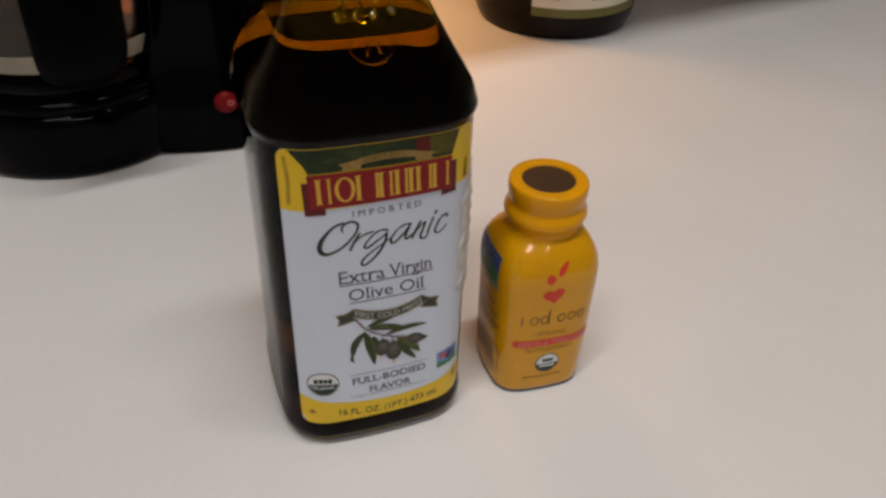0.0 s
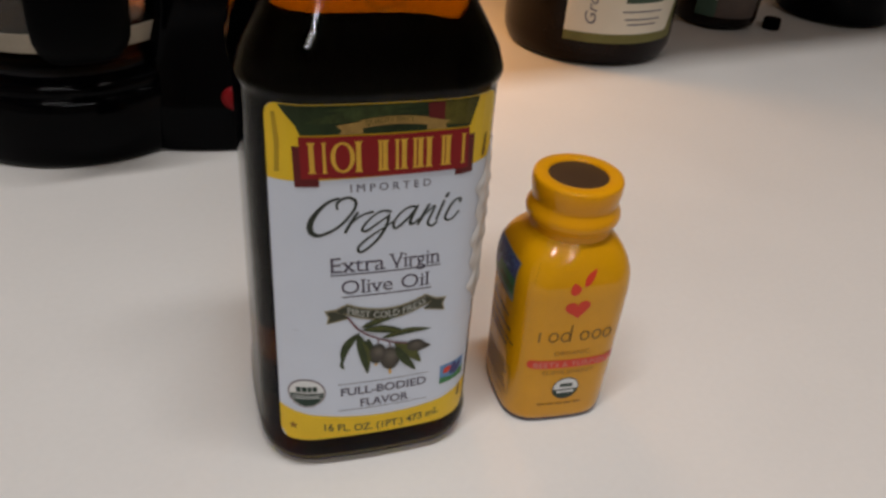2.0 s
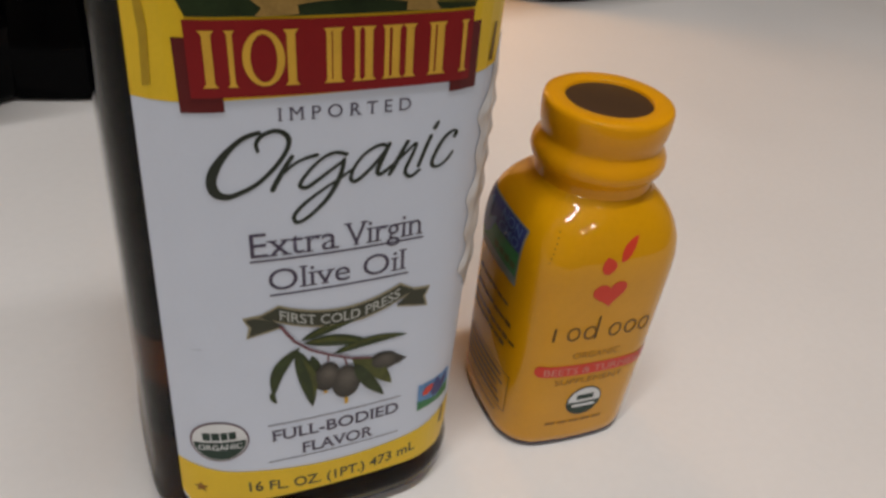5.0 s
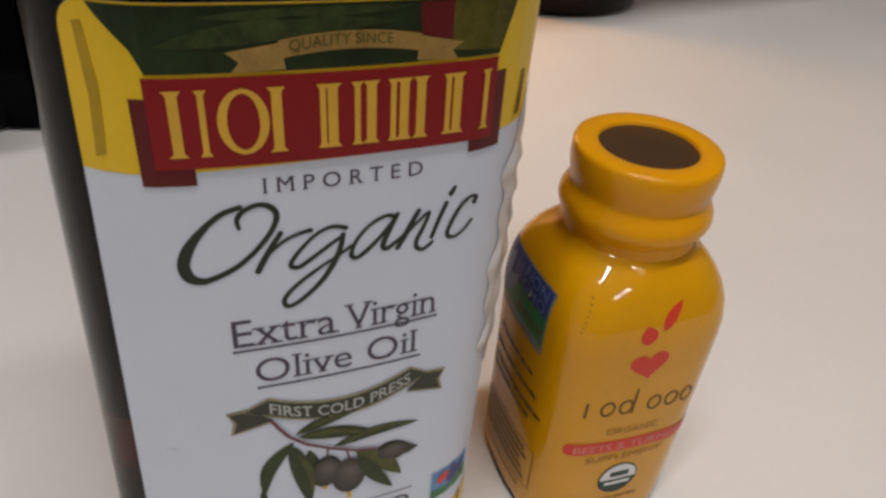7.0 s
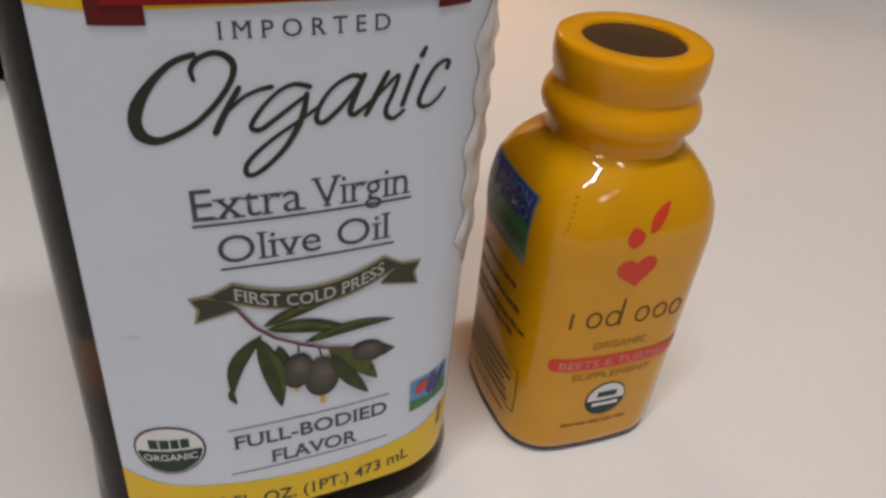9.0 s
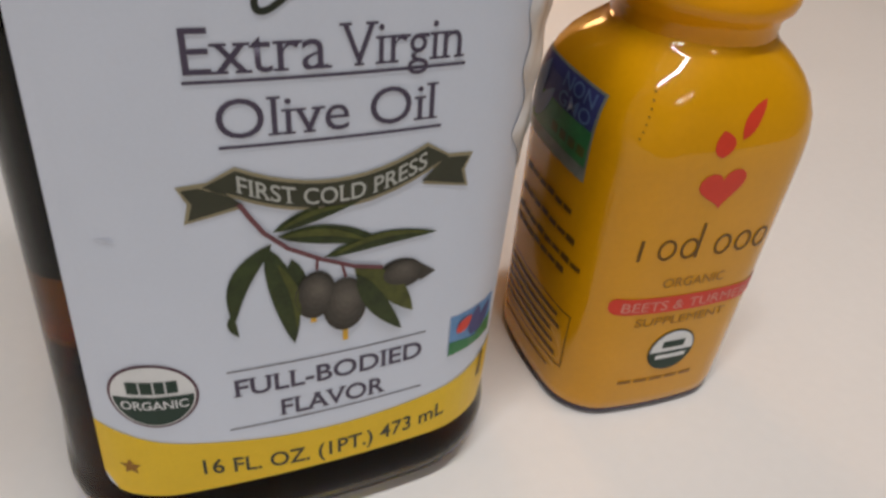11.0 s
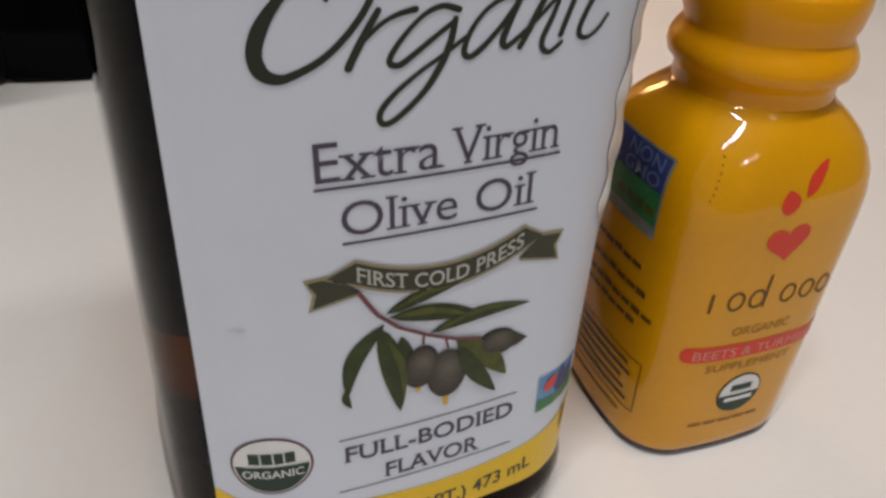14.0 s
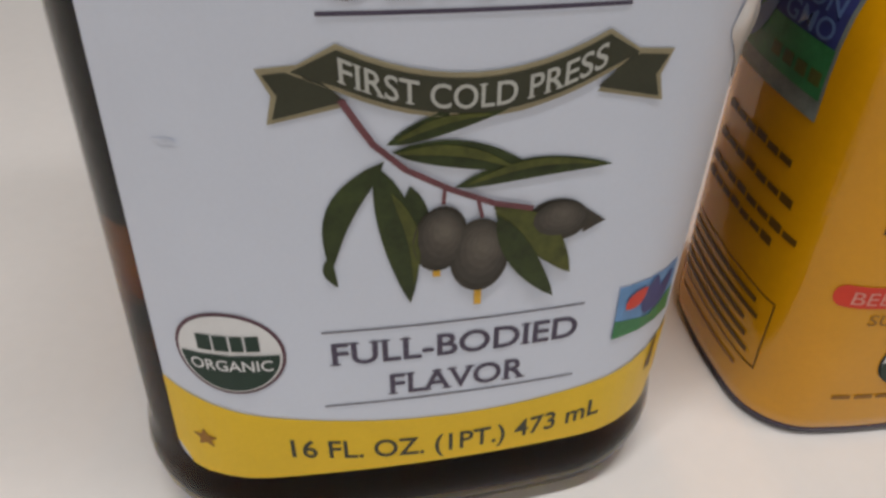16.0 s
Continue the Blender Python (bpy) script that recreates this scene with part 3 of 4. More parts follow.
    script = {
        "O": (((-0.0110, 0.0774), (-0.0112, 0.0783), (-0.0109, 0.0791), (-0.0102, 0.0797), (-0.0090, 0.0801), (-0.0079, 0.0798), (-0.0072, 0.0789), (-0.0073, 0.0777), (-0.0081, 0.0761), (-0.0096, 0.0742),
               (-0.0115, 0.0725), (-0.0137, 0.0714), (-0.0151, 0.0711), (-0.0163, 0.0717), (-0.0168, 0.0731), (-0.0165, 0.0747), (-0.0156, 0.0764), (-0.0142, 0.0781), (-0.0126, 0.0794), (-0.0108, 0.0800)),
              (thin, mid, mid, 0.0007, 0.0006, 0.0006, 0.00075, 0.0013, 0.0013, 0.0007, mid)),
        "r": (((-0.0068, 0.0763), (-0.0078, 0.0746), (-0.0088, 0.0727), (-0.0093, 0.0716)), (mid, fat, fat)),
        "r_arm": (((-0.0081, 0.0738), (-0.0065, 0.0752), (-0.0050, 0.0759), (-0.0036, 0.0762)), (thin, thin, mid)),
        "g": (((0.0003, 0.0759), (-0.0012, 0.0763), (-0.0028, 0.0757), (-0.0044, 0.0742), (-0.0056, 0.0725), (-0.0057, 0.0717), (-0.0049, 0.0715), (-0.0038, 0.0722), (-0.0018, 0.0737), (0.0, 0.0750)), (mid, thin, mid, mid, thin)),
        "g_tail": (((0.0, 0.0751), (-0.0003, 0.0733), (-0.0010, 0.0714), (-0.0023, 0.0692), (-0.0040, 0.0674), (-0.0055, 0.0663), (-0.0064, 0.0663), (-0.0065, 0.0674), (-0.0052, 0.0690), (-0.0029, 0.0708), (-0.0007, 0.0722), (0.0010, 0.0734)),
                   (mid, fat, mid, mid, mid, thin, thin)),
        "a": (((0.0060, 0.0764), (0.0048, 0.0767), (0.0029, 0.0757), (0.0015, 0.0739), (0.0010, 0.0722), (0.0016, 0.0716), (0.0028, 0.0724), (0.0045, 0.0742), (0.0060, 0.0763)), (mid, thin, mid, mid, thin)),
        "a_stem": (((0.0062, 0.0767), (0.0053, 0.0746), (0.0047, 0.0728), (0.0051, 0.0722), (0.0061, 0.0728), (0.0073, 0.0738)), (mid, fat, mid, thin)),
        "n": (((0.0088, 0.0767), (0.0079, 0.0749), (0.0071, 0.0732), (0.0065, 0.0720)), (mid, fat, mid)),
        "n_arch": (((0.0073, 0.0737), (0.0087, 0.0751), (0.0101, 0.0763), (0.0096, 0.0745), (0.0088, 0.0725), (0.0090, 0.0715), (0.0098, 0.0712), (0.0109, 0.0720)), (thin, thin, mid, mid, thin)),
        "i": (((0.0122, 0.0771), (0.0115, 0.0752), (0.0107, 0.0727)), (mid, mid)),
        "dot": (((0.0127, 0.0783), (0.0131, 0.0791)), (fat, thin)),
        "c": (((0.0160, 0.0765), (0.0162, 0.0771), (0.0154, 0.0773), (0.0142, 0.0764), (0.0132, 0.0745), (0.0127, 0.0729), (0.0131, 0.0722), (0.0140, 0.0722), (0.0150, 0.0729), (0.0159, 0.0740)), (fat, thin, mid, mid, thin, thin)),
    }
    polys = []
    for path, widths in script.values():
        quads, ends = brush(path, widths)
        polys += quads + ends
    brushed = shape_bm(polys)
    for v in brushed.verts:
        v.co.x = 1.027 * v.co.x - 0.0011
    part("lettering", wrap(brushed, ob_face, A), "ink", paper, "dark brush script word")
    # wrinkled film along the label's edge
    cols, rows = 10, 56
    grid = bmesh.new()
    verts = []
    for k in range(rows + 1):
        v = 0.0445 + 0.0445 * k / rows
        s = min(1.0, k / 8, (rows - k) / 14)
        u0 = 0.0246 - (0.0036 + 0.0008 * math.sin(v * 900) + 0.0006 * math.sin(v * 410 + 1)) * s
        u1 = 0.0276 + 0.0010 * s
        line = []
        for c in range(cols + 1):
            f = c / cols
            u = u0 + (u1 - u0) * f
            fold = 0.5 + 0.5 * math.sin(v * 420 + 5.0 * f + 1.6 * math.sin(v * 170)) * math.cos(v * 690 - 3.0 * f)
            line.append(grid.verts.new(ob_face(u, v, 0.00022 + s * (0.00008 * min(1, 4 * f) + (0.0005 * f + 0.0003 * min(1, 3 * f)) * fold))))
        verts.append(line)
    for a, c in zip(verts, verts[1:]):
        for k in range(cols):
            grid.faces.new((a[k], a[k + 1], c[k + 1], c[k]))
    part("wrinkled_edge", grid, "film", paper, "crinkled clear film edge", angle=80)
    w("lettering", ("Extra", -0.0124, -0.0002, 0.0610, 0.0041), "inkviolet", A, fat=-0.003, serif=MIXED)
    w("lettering", ("Virgin", 0.0005, 0.0124, 0.0610, 0.0040), "inkviolet", A, fat=-0.003, serif=MIXED)
    p("rule", [rect(-0.0126, 0.0602, 0.0126, 0.0605)], "inkviolet", A)
    w("lettering", ("Olive Oil", -0.0103, 0.0100, 0.0550, 0.0038), "inkviolet", A, fat=-0.003, serif=MIXED)
    p("rule", [rect(-0.0103, 0.0540, 0.0105, 0.0543)], "inkviolet", A)
    # ribbon
    dip = lambda u: 0.0026 * ((u + 0.0002) / 0.0095) ** 2
    us = [-0.0092 + 0.0184 * s for s in steps]
    for name, m, grow, lift in (("ribbon_edge", "ribbonedge", 0.0004, B), ("ribbon", "ribbon", 0.0, C)):
        p(name, [[(u, 0.0495 + dip(u) + grow) for u in us] + [(0.0116 + grow, 0.0506)] + [(u, 0.0469 + dip(u) - grow) for u in us[::-1]] + [(-0.0122 - grow, 0.0504)]], m, lift)
    for s in (-1, 1):
        for name, m, g, lift in (("ribbon_tail_edge", "ribbonedge", 0.0004, A), ("ribbon_tail", "ribbon", 0.0, B)):
            p(name, [[(s * (0.0088), 0.0482 - g), (s * (0.0137 + g), 0.0470 - g), (s * (0.0132 + g), 0.0487), (s * (0.0140 + g), 0.0502 + g), (s * 0.0112, 0.0505 + g)]], m, lift)
    w("lettering", ("FIRST COLD PRESS", -0.0093, 0.0092, 0.0473, 0.0018), "ribbonink", D, fat=0.010, bend=dip, serif=CAPITALS)
    # olive branch
    for a in ((-0.0066, 0.0447, 0.0020, 0.0470, 0.0017, 0.0004), (-0.0062, 0.0441, 0.0046, 0.0417, 0.0023, 0.0006), (-0.0018, 0.0408, 0.0106, 0.0416, 0.0018, 0.0008),
              (-0.0068, 0.0434, -0.0112, 0.0338, 0.0021, -0.0013), (-0.0113, 0.0352, -0.0108, 0.0322, 0.0009, -0.0003), (-0.0073, 0.0430, -0.0052, 0.0300, 0.0028, 0.0004), (-0.0050, 0.0412, -0.0044, 0.0338, 0.0020, 0.0002)):
        p("leaf", [blade(*a)], "leaf", B)
    p("olive", [oval(-0.0028, 0.0362, 0.0021, 0.0031, turn=-8)], "olive", C)
    p("olive", [oval(0.0066, 0.0369, 0.0026, 0.0020, turn=-10), [(0.0088, 0.0378), (0.0107, 0.0363), (0.0088, 0.0353)]], "olive", B)
    p("olive", [oval(0.0003, 0.0343, 0.0024, 0.0036)], "olive", D)
    for cx, cy, rx, ry in ((0.0003, 0.0343, 0.0024, 0.0036), (-0.0028, 0.0362, 0.0021, 0.0031), (0.0066, 0.0370, 0.0025, 0.0019)):
        for k in range(5):
            f = 0.86 - 0.16 * k
            p("shine", [oval(cx + 0.0004 * (1 - f), cy + ry * 0.42 * (1 - f), rx * f, ry * f)], "bloom%d" % k, D + 0.00002 * (k + 1))
    p("leaf", [blade(0.0013, 0.0389, 0.0081, 0.0314, 0.0030, 0.0006)], "leaflight", D)
    p("leaf", [blade(0.0016, 0.0380, 0.0068, 0.0291, 0.0023, -0.0003)], "leaf", E)
    # paler sides of some leaves
    for a in ((-0.0060, 0.0440, 0.0030, 0.0420, 0.0009, 0.0009), (-0.0010, 0.0409, 0.0098, 0.0417, 0.0007, 0.0011), (-0.0064, 0.0408, -0.0049, 0.0320, 0.0010, 0.0008), (-0.0060, 0.0449, 0.0010, 0.0467, 0.0006, 0.0006)):
        p("leaf_side", [blade(*a)], "leaflight", C)
    p("stalk", [stroke([(-0.0092, 0.0484), (-0.0085, 0.0466), (-0.0075, 0.0449), (-0.0053, 0.0427), (-0.0021, 0.0408), (0.0013, 0.0392), (0.0044, 0.0384)], 0.0005)], "stem", E)
    p("stalk", [stroke([(-0.0025, 0.0410), (-0.0026, 0.0395)], 0.0003), stroke([(0.0000, 0.0398), (0.0004, 0.0380)], 0.0003)], "stem", E)
    p("drop", [rect(0.0000, 0.0291, 0.0006, 0.0308), rect(-0.0034, 0.0325, -0.0028, 0.0331)], "gold", B)
    # foot of the label
    p("rule", [rect(-0.0122, 0.0273, 0.0103, 0.0275)], "line", A)
    p("rule", [rect(-0.0126, 0.0185, 0.0101, 0.0187)], "line", A)
    w("lettering", ("FULL-BODIED", -0.0118, 0.0099, 0.0236, 0.0025), "inkviolet", A, fat=0.014, serif=CAPITALS)
    w("lettering", ("FLAVOR", -0.0071, 0.0054, 0.0194, 0.0025), "inkviolet", A, fat=0.014, serif=CAPITALS)
    smile = lambda u: 6.8 * (u + 0.0012) ** 2
    w("lettering", ("16 FL. OZ. (1PT.) 473 mL", -0.0161, 0.0136, 0.0107, 0.0024), "ribbon", B, fat=0.012, bend=smile)
    p("star", [[(-0.0238 + (0.0013 if i % 2 == 0 else 0.0006) * math.sin(i * math.pi / 5), 0.0142 + (0.0013 if i % 2 == 0 else 0.0006) * math.cos(i * math.pi / 5)) for i in range(10)]], "faintink", B)
    p("scuff", [oval(-0.0212, 0.0452, 0.0010, 0.00022, 12)], "scuff", A)
    # round seal
    cu, cv, a = -0.0198, 0.0254, 0.0046
    p("seal_ring", [oval(cu, cv, a, a, 36)], "sealring", A)
    p("seal_field", [oval(cu, cv, a - 0.0003, a - 0.0003, 36)], "white", B)
    p("seal_ground", [[(cu + (a - 0.0005) * math.cos(radians(x)), cv + (a - 0.0005) * math.sin(radians(x))) for x in range(180, 361, 10)]], "sealgreen", C)
    p("seal_bar", [rect(cu - 0.0025, cv + 0.0005, cu - 0.0013, cv + 0.0022), rect(cu - 0.0011, cv + 0.0005, cu + 0.0001, cv + 0.0022), rect(cu + 0.0003, cv + 0.0005, cu + 0.0013, cv + 0.0022), rect(cu + 0.0015, cv + 0.0005, cu + 0.0026, cv + 0.0022)], "sealgreen", C)
    w("lettering", ("ORGANIC", cu - 0.0034, cu + 0.0034, cv - 0.0017, 0.0012), "white", D, fat=0.01)
    # small square mark at the edge
    p("mark_sky", [rect(0.0136, 0.0222, 0.0214, 0.0284)], "skyblue", A, "small blue and green mark")
    p("mark_field", [[(0.0136, 0.0222), (0.0214, 0.0222), (0.0214, 0.0252), (0.0178, 0.0236), (0.0136, 0.0244)]], "gmogreen", B)
    p("mark_wing", [blade(0.0172, 0.0240, 0.0180, 0.0284, 0.0022), blade(0.0178, 0.0240, 0.0206, 0.0278, 0.0020)], "blue", B)
    p("mark_wing", [blade(0.0146, 0.0256, 0.0168, 0.0276, 0.0018)], "orange", C)
    return t


oil_bottle()

# ---- small yellow juice bottle ----
RA_X, RA_Y, RA_H, RA_BIG, RA_R = 0.0533, -0.0104, 0.0158, 0.075, 0.0080


RA_LEVELS = [(0.0014, 0.0152, 0), (0.0017, 0.0154, 0), (0.0035, 0.0156, 0), (0.0200, 0.0159, 0), (0.0432, 0.0163, 0), (0.0464, 0.0162, 0.0), (0.0493, 0.0158, 0.02), (0.0518, 0.0150, 0.06),
             (0.0538, 0.0140, 0.15), (0.0554, 0.0129, 0.34), (0.0567, 0.0118, 0.64), (0.0576, 0.0112, 0.93), (0.0584, 0.0109, 0.99)]


def ra_level(z):
    for (z0, h0, b0), (z1, h1, b1) in zip(RA_LEVELS, RA_LEVELS[1:]):
        if z0 <= z <= z1:
            s = (z - z0) / (z1 - z0)
            h, b = h0 + (h1 - h0) * s, b0 + (b1 - b0) * s
            return h, max(h, RA_BIG * (1 - b) + h * b), min(h * 0.995, RA_R * (1 - b) + h * b)


def ra_face(u, v, lift):
    z = v + 0.0017
    h, big, r = ra_level(z)
    x, y = along(u + 0.0026, h + lift, big + lift, r + lift)
    return (RA_X + x, RA_Y - y, z)


def ra_side(u, v, lift):
    z = v + 0.0010
    h, big, r = ra_level(z)
    x, y = along(u - 0.0045, h + lift, big + lift, r + lift)
    return (RA_X - y, RA_Y - x, z)


def ring_at(cx, cy, z, h, b):
    big, r = RA_BIG * (1 - b) + h * b, min(h * 0.995, RA_R * (1 - b) + h * b)
    return [(cx + x, cy + y, z) for x, y in bowed_square(h, max(big, h), r)]


def juice_bottle():
    t = thing("juice_bottle", "small amber yellow juice shot bottle in a glossy sleeve", "bottle")
    part("base", loft([ring_at(RA_X, RA_Y, z, h, 0) for z, h in ((0.0, 0.0140), (0.0004, 0.0150), (0.0013, 0.0154), (0.0016, 0.0153))]), "basegrey", t, "smoky clear bottle base")
    dz = 0.0024
    sleeve = part("sleeve", loft([ring_at(RA_X, RA_Y, *lv) for lv in RA_LEVELS]), "sleeve", t, "glossy amber yellow shrink sleeve", angle=70)
    cap = [(0.0112, 0.0540), (0.0111, 0.0574), (0.0115, 0.0583), (0.0124, 0.0592), (0.0127, 0.0602), (0.0126, 0.0613), (0.0121, 0.0624), (0.0114, 0.0634), (0.0112, 0.0642), (0.0117, 0.0654),
           (0.0120, 0.0675), (0.0120, 0.0696), (0.0118, 0.0703), (0.0113, 0.0706), (0.0084, 0.0706), (0.0081, 0.0704), (0.0080, 0.0697)]
    part("cap", lathe([(r * 0.985, z + dz) for r, z in cap], 64, (RA_X, RA_Y), close_bottom=True, close_top=False), "cap", t, "yellow shrink-wrapped screw cap", angle=60)
    part("lid", lathe([(0.0082, 0.0685 + dz), (0.0082, 0.0698 + dz), (0.0078, 0.0699 + dz)], 48, (RA_X, RA_Y)), "lid", t, "bare brown lid top")
    A, B, C, D = 0.00010, 0.00016, 0.00022, 0.00028
    def p(name, polys, material, lift, face=ra_face, label=""):
        bm = shape_bm(polys)
        for k in range(36, 54):
            bmesh.ops.bisect_plane(bm, geom=bm.verts[:] + bm.edges[:] + bm.faces[:], plane_co=(0, k * 0.001, 0), plane_no=(0, 1, 0), dist=1e-7)
        return part(name, wrap(bm, face, lift, 0.001), material, sleeve, label, smooth=False)

    w = lambda name, args, material, lift, face=ra_face, **kw: part(name, wrap(words_bm(*args, **kw), face, lift, 0.001), material, sleeve, smooth=False)
    # red beet mark
    lean = radians(8)
    heart = []
    for k in range(25):
        q = math.pi + 2 * math.pi * k / 25
        hx, hy = 0.0035 * math.sin(q) ** 3, 0.0029 + 0.0032 * (0.81 * math.cos(q) - 0.31 * math.cos(2 * q) - 0.12 * math.cos(3 * q) - 0.06 * math.cos(4 * q))
        heart.append((-0.0033 + hx * math.cos(lean) - hy * math.sin(lean), 0.0370 + hx * math.sin(lean) + hy * math.cos(lean)))
    p("beet_mark", [heart], "orange", A, label="red beet mark")
    p("beet_leaf", [blade(-0.0051, 0.0442, -0.0057, 0.0478, 0.0030, -0.0003)], "orange", A)
    p("beet_leaf", [blade(-0.0027, 0.0465, 0.0004, 0.0512, 0.0021, 0.0003)], "orange", A)
    # plain strokes of the name
    for k, (u, tall) in enumerate(((-0.0134, 0), (-0.0103, 0), (-0.0069, 1), (-0.0015, 0), (0.0020, 0), (0.0053, 0))):
        o, i = oval(u + 0.0014, 0.0304, 0.0014, 0.0017, 20), oval(u + 0.0014, 0.0304, 0.0010, 0.0013, 20)
        if k:
            p("name_ring", [[o[n], o[(n + 1) % 20], i[(n + 1) % 20], i[n]] for n in range(20)], "brownink", A)
        if k == 0 or tall:
            a = u + (0.0025 if tall else 0.0004)
            p("name_stem", [rect(a, 0.0287, a + 0.00045, 0.0344 if tall else 0.0321)], "brownink", A)
    w("lettering", ("ORGANIC", -0.0078, 0.0024, 0.0238, 0.0016), "faintink", A)
    p("flavour_band", [rounded_rect(-0.0149, 0.0192, 0.0125, 0.0221, 0.0013)], "orange", A, label="red band")
    w("lettering", ("BEETS & TURMERIC", -0.0130, 0.0110, 0.0197, 0.0017), "palepink", B, fat=0.0)
    w("lettering", ("SUPPLEMENT", -0.0102, 0.0051, 0.0168, 0.0015), "faintink", A)
    cu, cv, a = -0.0024, 0.0113, 0.0040
    p("seal_ring", [oval(cu, cv, a, a)], "ink", A)
    p("seal_field", [oval(cu, cv, a - 0.0003, a - 0.0003)], "white", B)
    p("seal_ground", [[(cu + (a - 0.0003) * math.cos(radians(x)), cv - 0.0002 + (a - 0.0003) * math.sin(radians(x))) for x in range(180, 361, 12)]], "sealgreen", C)
    p("seal_bar", [rect(cu - 0.0019, cv + 0.0006, cu + 0.0019, cv + 0.0019)], "sealgreen", C)
    p("seal_bar", [rect(cu - 0.0026, cv - 0.0015, cu + 0.0026, cv - 0.0007)], "white", D)
    for k in range(7):
        p("perforation", [oval(-0.0166 + 0.0003 * k, 0.0462 + 0.0009 * k, 0.00013, 0.00013, 8)], "brownink", A)
    p("small_print", [rect(-0.0100 + i * 0.0027, 0.0052, -0.0078 + i * 0.0027, 0.0058) for i in range(5)], "faintink", A)
    # side panel
    p("mark_panel", [rect(-0.0075, 0.0375, 0.0118, 0.0500)], "sage", A, ra_side, "blue and green mark on the side")
    p("mark_sky", [rect(-0.0070, 0.0446, 0.0113, 0.0497)], "blue", B, ra_side)
    p("mark_field", [rect(-0.0070, 0.0396, 0.0115, 0.0447)], "gmogreen", C, ra_side)
    p("mark_wing", [blade(-0.0062, 0.0402, -0.0028, 0.0492, 0.0036), blade(-0.0045, 0.0402, 0.0008, 0.0462, 0.0024)], "markblue", D, ra_side)
    w("lettering", ("NON", 0.0022, 0.0103, 0.0474, 0.0020), "markblue", D, ra_side, fat=0.01)
    w("lettering", ("GMO", 0.0022, 0.0105, 0.0450, 0.0020), "markblue", D, ra_side, fat=0.01)
    p("text_bar", [rect(0.0020 + i * 0.0024, 0.0408, 0.0038 + i * 0.0024, 0.0422) for i in range(4)], "leaflight", D, ra_side)
    for v, u0, n, size in ((0.0316, -0.0040, 6, 0.0025), (0.0277, -0.0045, 7, 0.0025), (0.0243, -0.0050, 8, 0.00252), (0.0221, -0.0050, 7, 0.0024)):
        p("text_bar", [rect(u0 + i * size, v + (0.0001 if i % 2 else 0.0), u0 + (i + 0.86) * size, v + (0.0009 if i % 3 else 0.0011)) for i in range(n)], "brownink", A, ra_side)
    p("table_frame", [rect(-0.0060, 0.0066, 0.0150, 0.0068), rect(-0.0060, 0.0164, 0.0150, 0.0166), rect(0.0148, 0.0068, 0.0150, 0.0164)], "brownink", A, ra_side)
    for i in range(5):
        p("table_bar", [rect(-0.0055, 0.0078 + i * 0.0017, 0.0132 - 0.0010 * (i % 3), 0.0085 + i * 0.0017)], "brownink", A, ra_side)
    p("table_bar", [rect(-0.0040, 0.0046, 0.0120, 0.0051)], "faintink", A, ra_side)
    return t


juice_bottle()


# ---- coffee maker ----
CM_X, CM_Y = -0.104, 0.202


def coffee_maker():
    t = thing("coffee_maker", "black plastic drip coffee maker with a red switch", "coffee maker")
    part("base", lathe([(0.0550, 0.0), (0.0570, 0.0012), (0.0582, 0.004), (0.0580, 0.022), (0.0576, 0.0262), (0.0568, 0.0285), (0.0556, 0.0296), (0.0545, 0.0302), (0.0548, 0.0316), (0.0546, 0.0334), (0.0536, 0.0348), (0.0520, 0.0354), (0.0, 0.0356)], 72, (CM_X, CM_Y)), "black", t, "glossy round base")
    rings = []
    for z, g in ((0.0, -0.002), (0.0015, 0.0), (0.022, -0.001), (0.030, -0.004), (0.040, -0.006), (0.060, -0.009), (0.235, -0.009), (0.243, -0.013)):
        rings.append([(-0.036 + x * (0.043 + g) / 0.043, 0.2105 + y * (0.055 + g * 0.9) / 0.055, z) for x, y in [(px * 1.0, py * 1.28) for px, py in bowed_square(0.0430, 0.20, 0.016)]])
    part("tower", loft(rings), "black", t, "glossy water tank tower")
    part("hotplate", lathe([(0.045, 0.0357), (0.045, 0.0370), (0.043, 0.0376), (0.0, 0.0376)], 64, (CM_X, CM_Y)), "steel", t, "dark warming plate")
    part("brew_head", lathe([(0.0, 0.185), (0.050, 0.185), (0.056, 0.190), (0.058, 0.238), (0.054, 0.243), (0.0, 0.243)], 64, (CM_X, CM_Y)), "black", t)
    part("column", box_bm(CM_X - 0.056, CM_Y + 0.046, 0.0005, CM_X + 0.004, CM_Y + 0.082, 0.242, 0.006), "black", t)
    sw = bmesh.new()
    bmesh.ops.create_uvsphere(sw, u_segments=24, v_segments=12, radius=0.0053, matrix=Matrix.Translation((-0.0340, 0.1560, 0.0255)) @ Matrix.Diagonal((1, 0.55, 1, 1)))
    button = part("switch", sw, "switch", t, "round red switch")
    ring = [[(-0.0318 + (0.0011 + r) * math.cos(a), 0.1520, 0.0268 + (0.0011 + r) * math.sin(a)) for a in (2 * math.pi * i / 20 for i in range(20))] for r in (-0.0004, 0.0004)]
    part("mark", loft(ring, False, False), "switchmark", button, smooth=False)
    return t


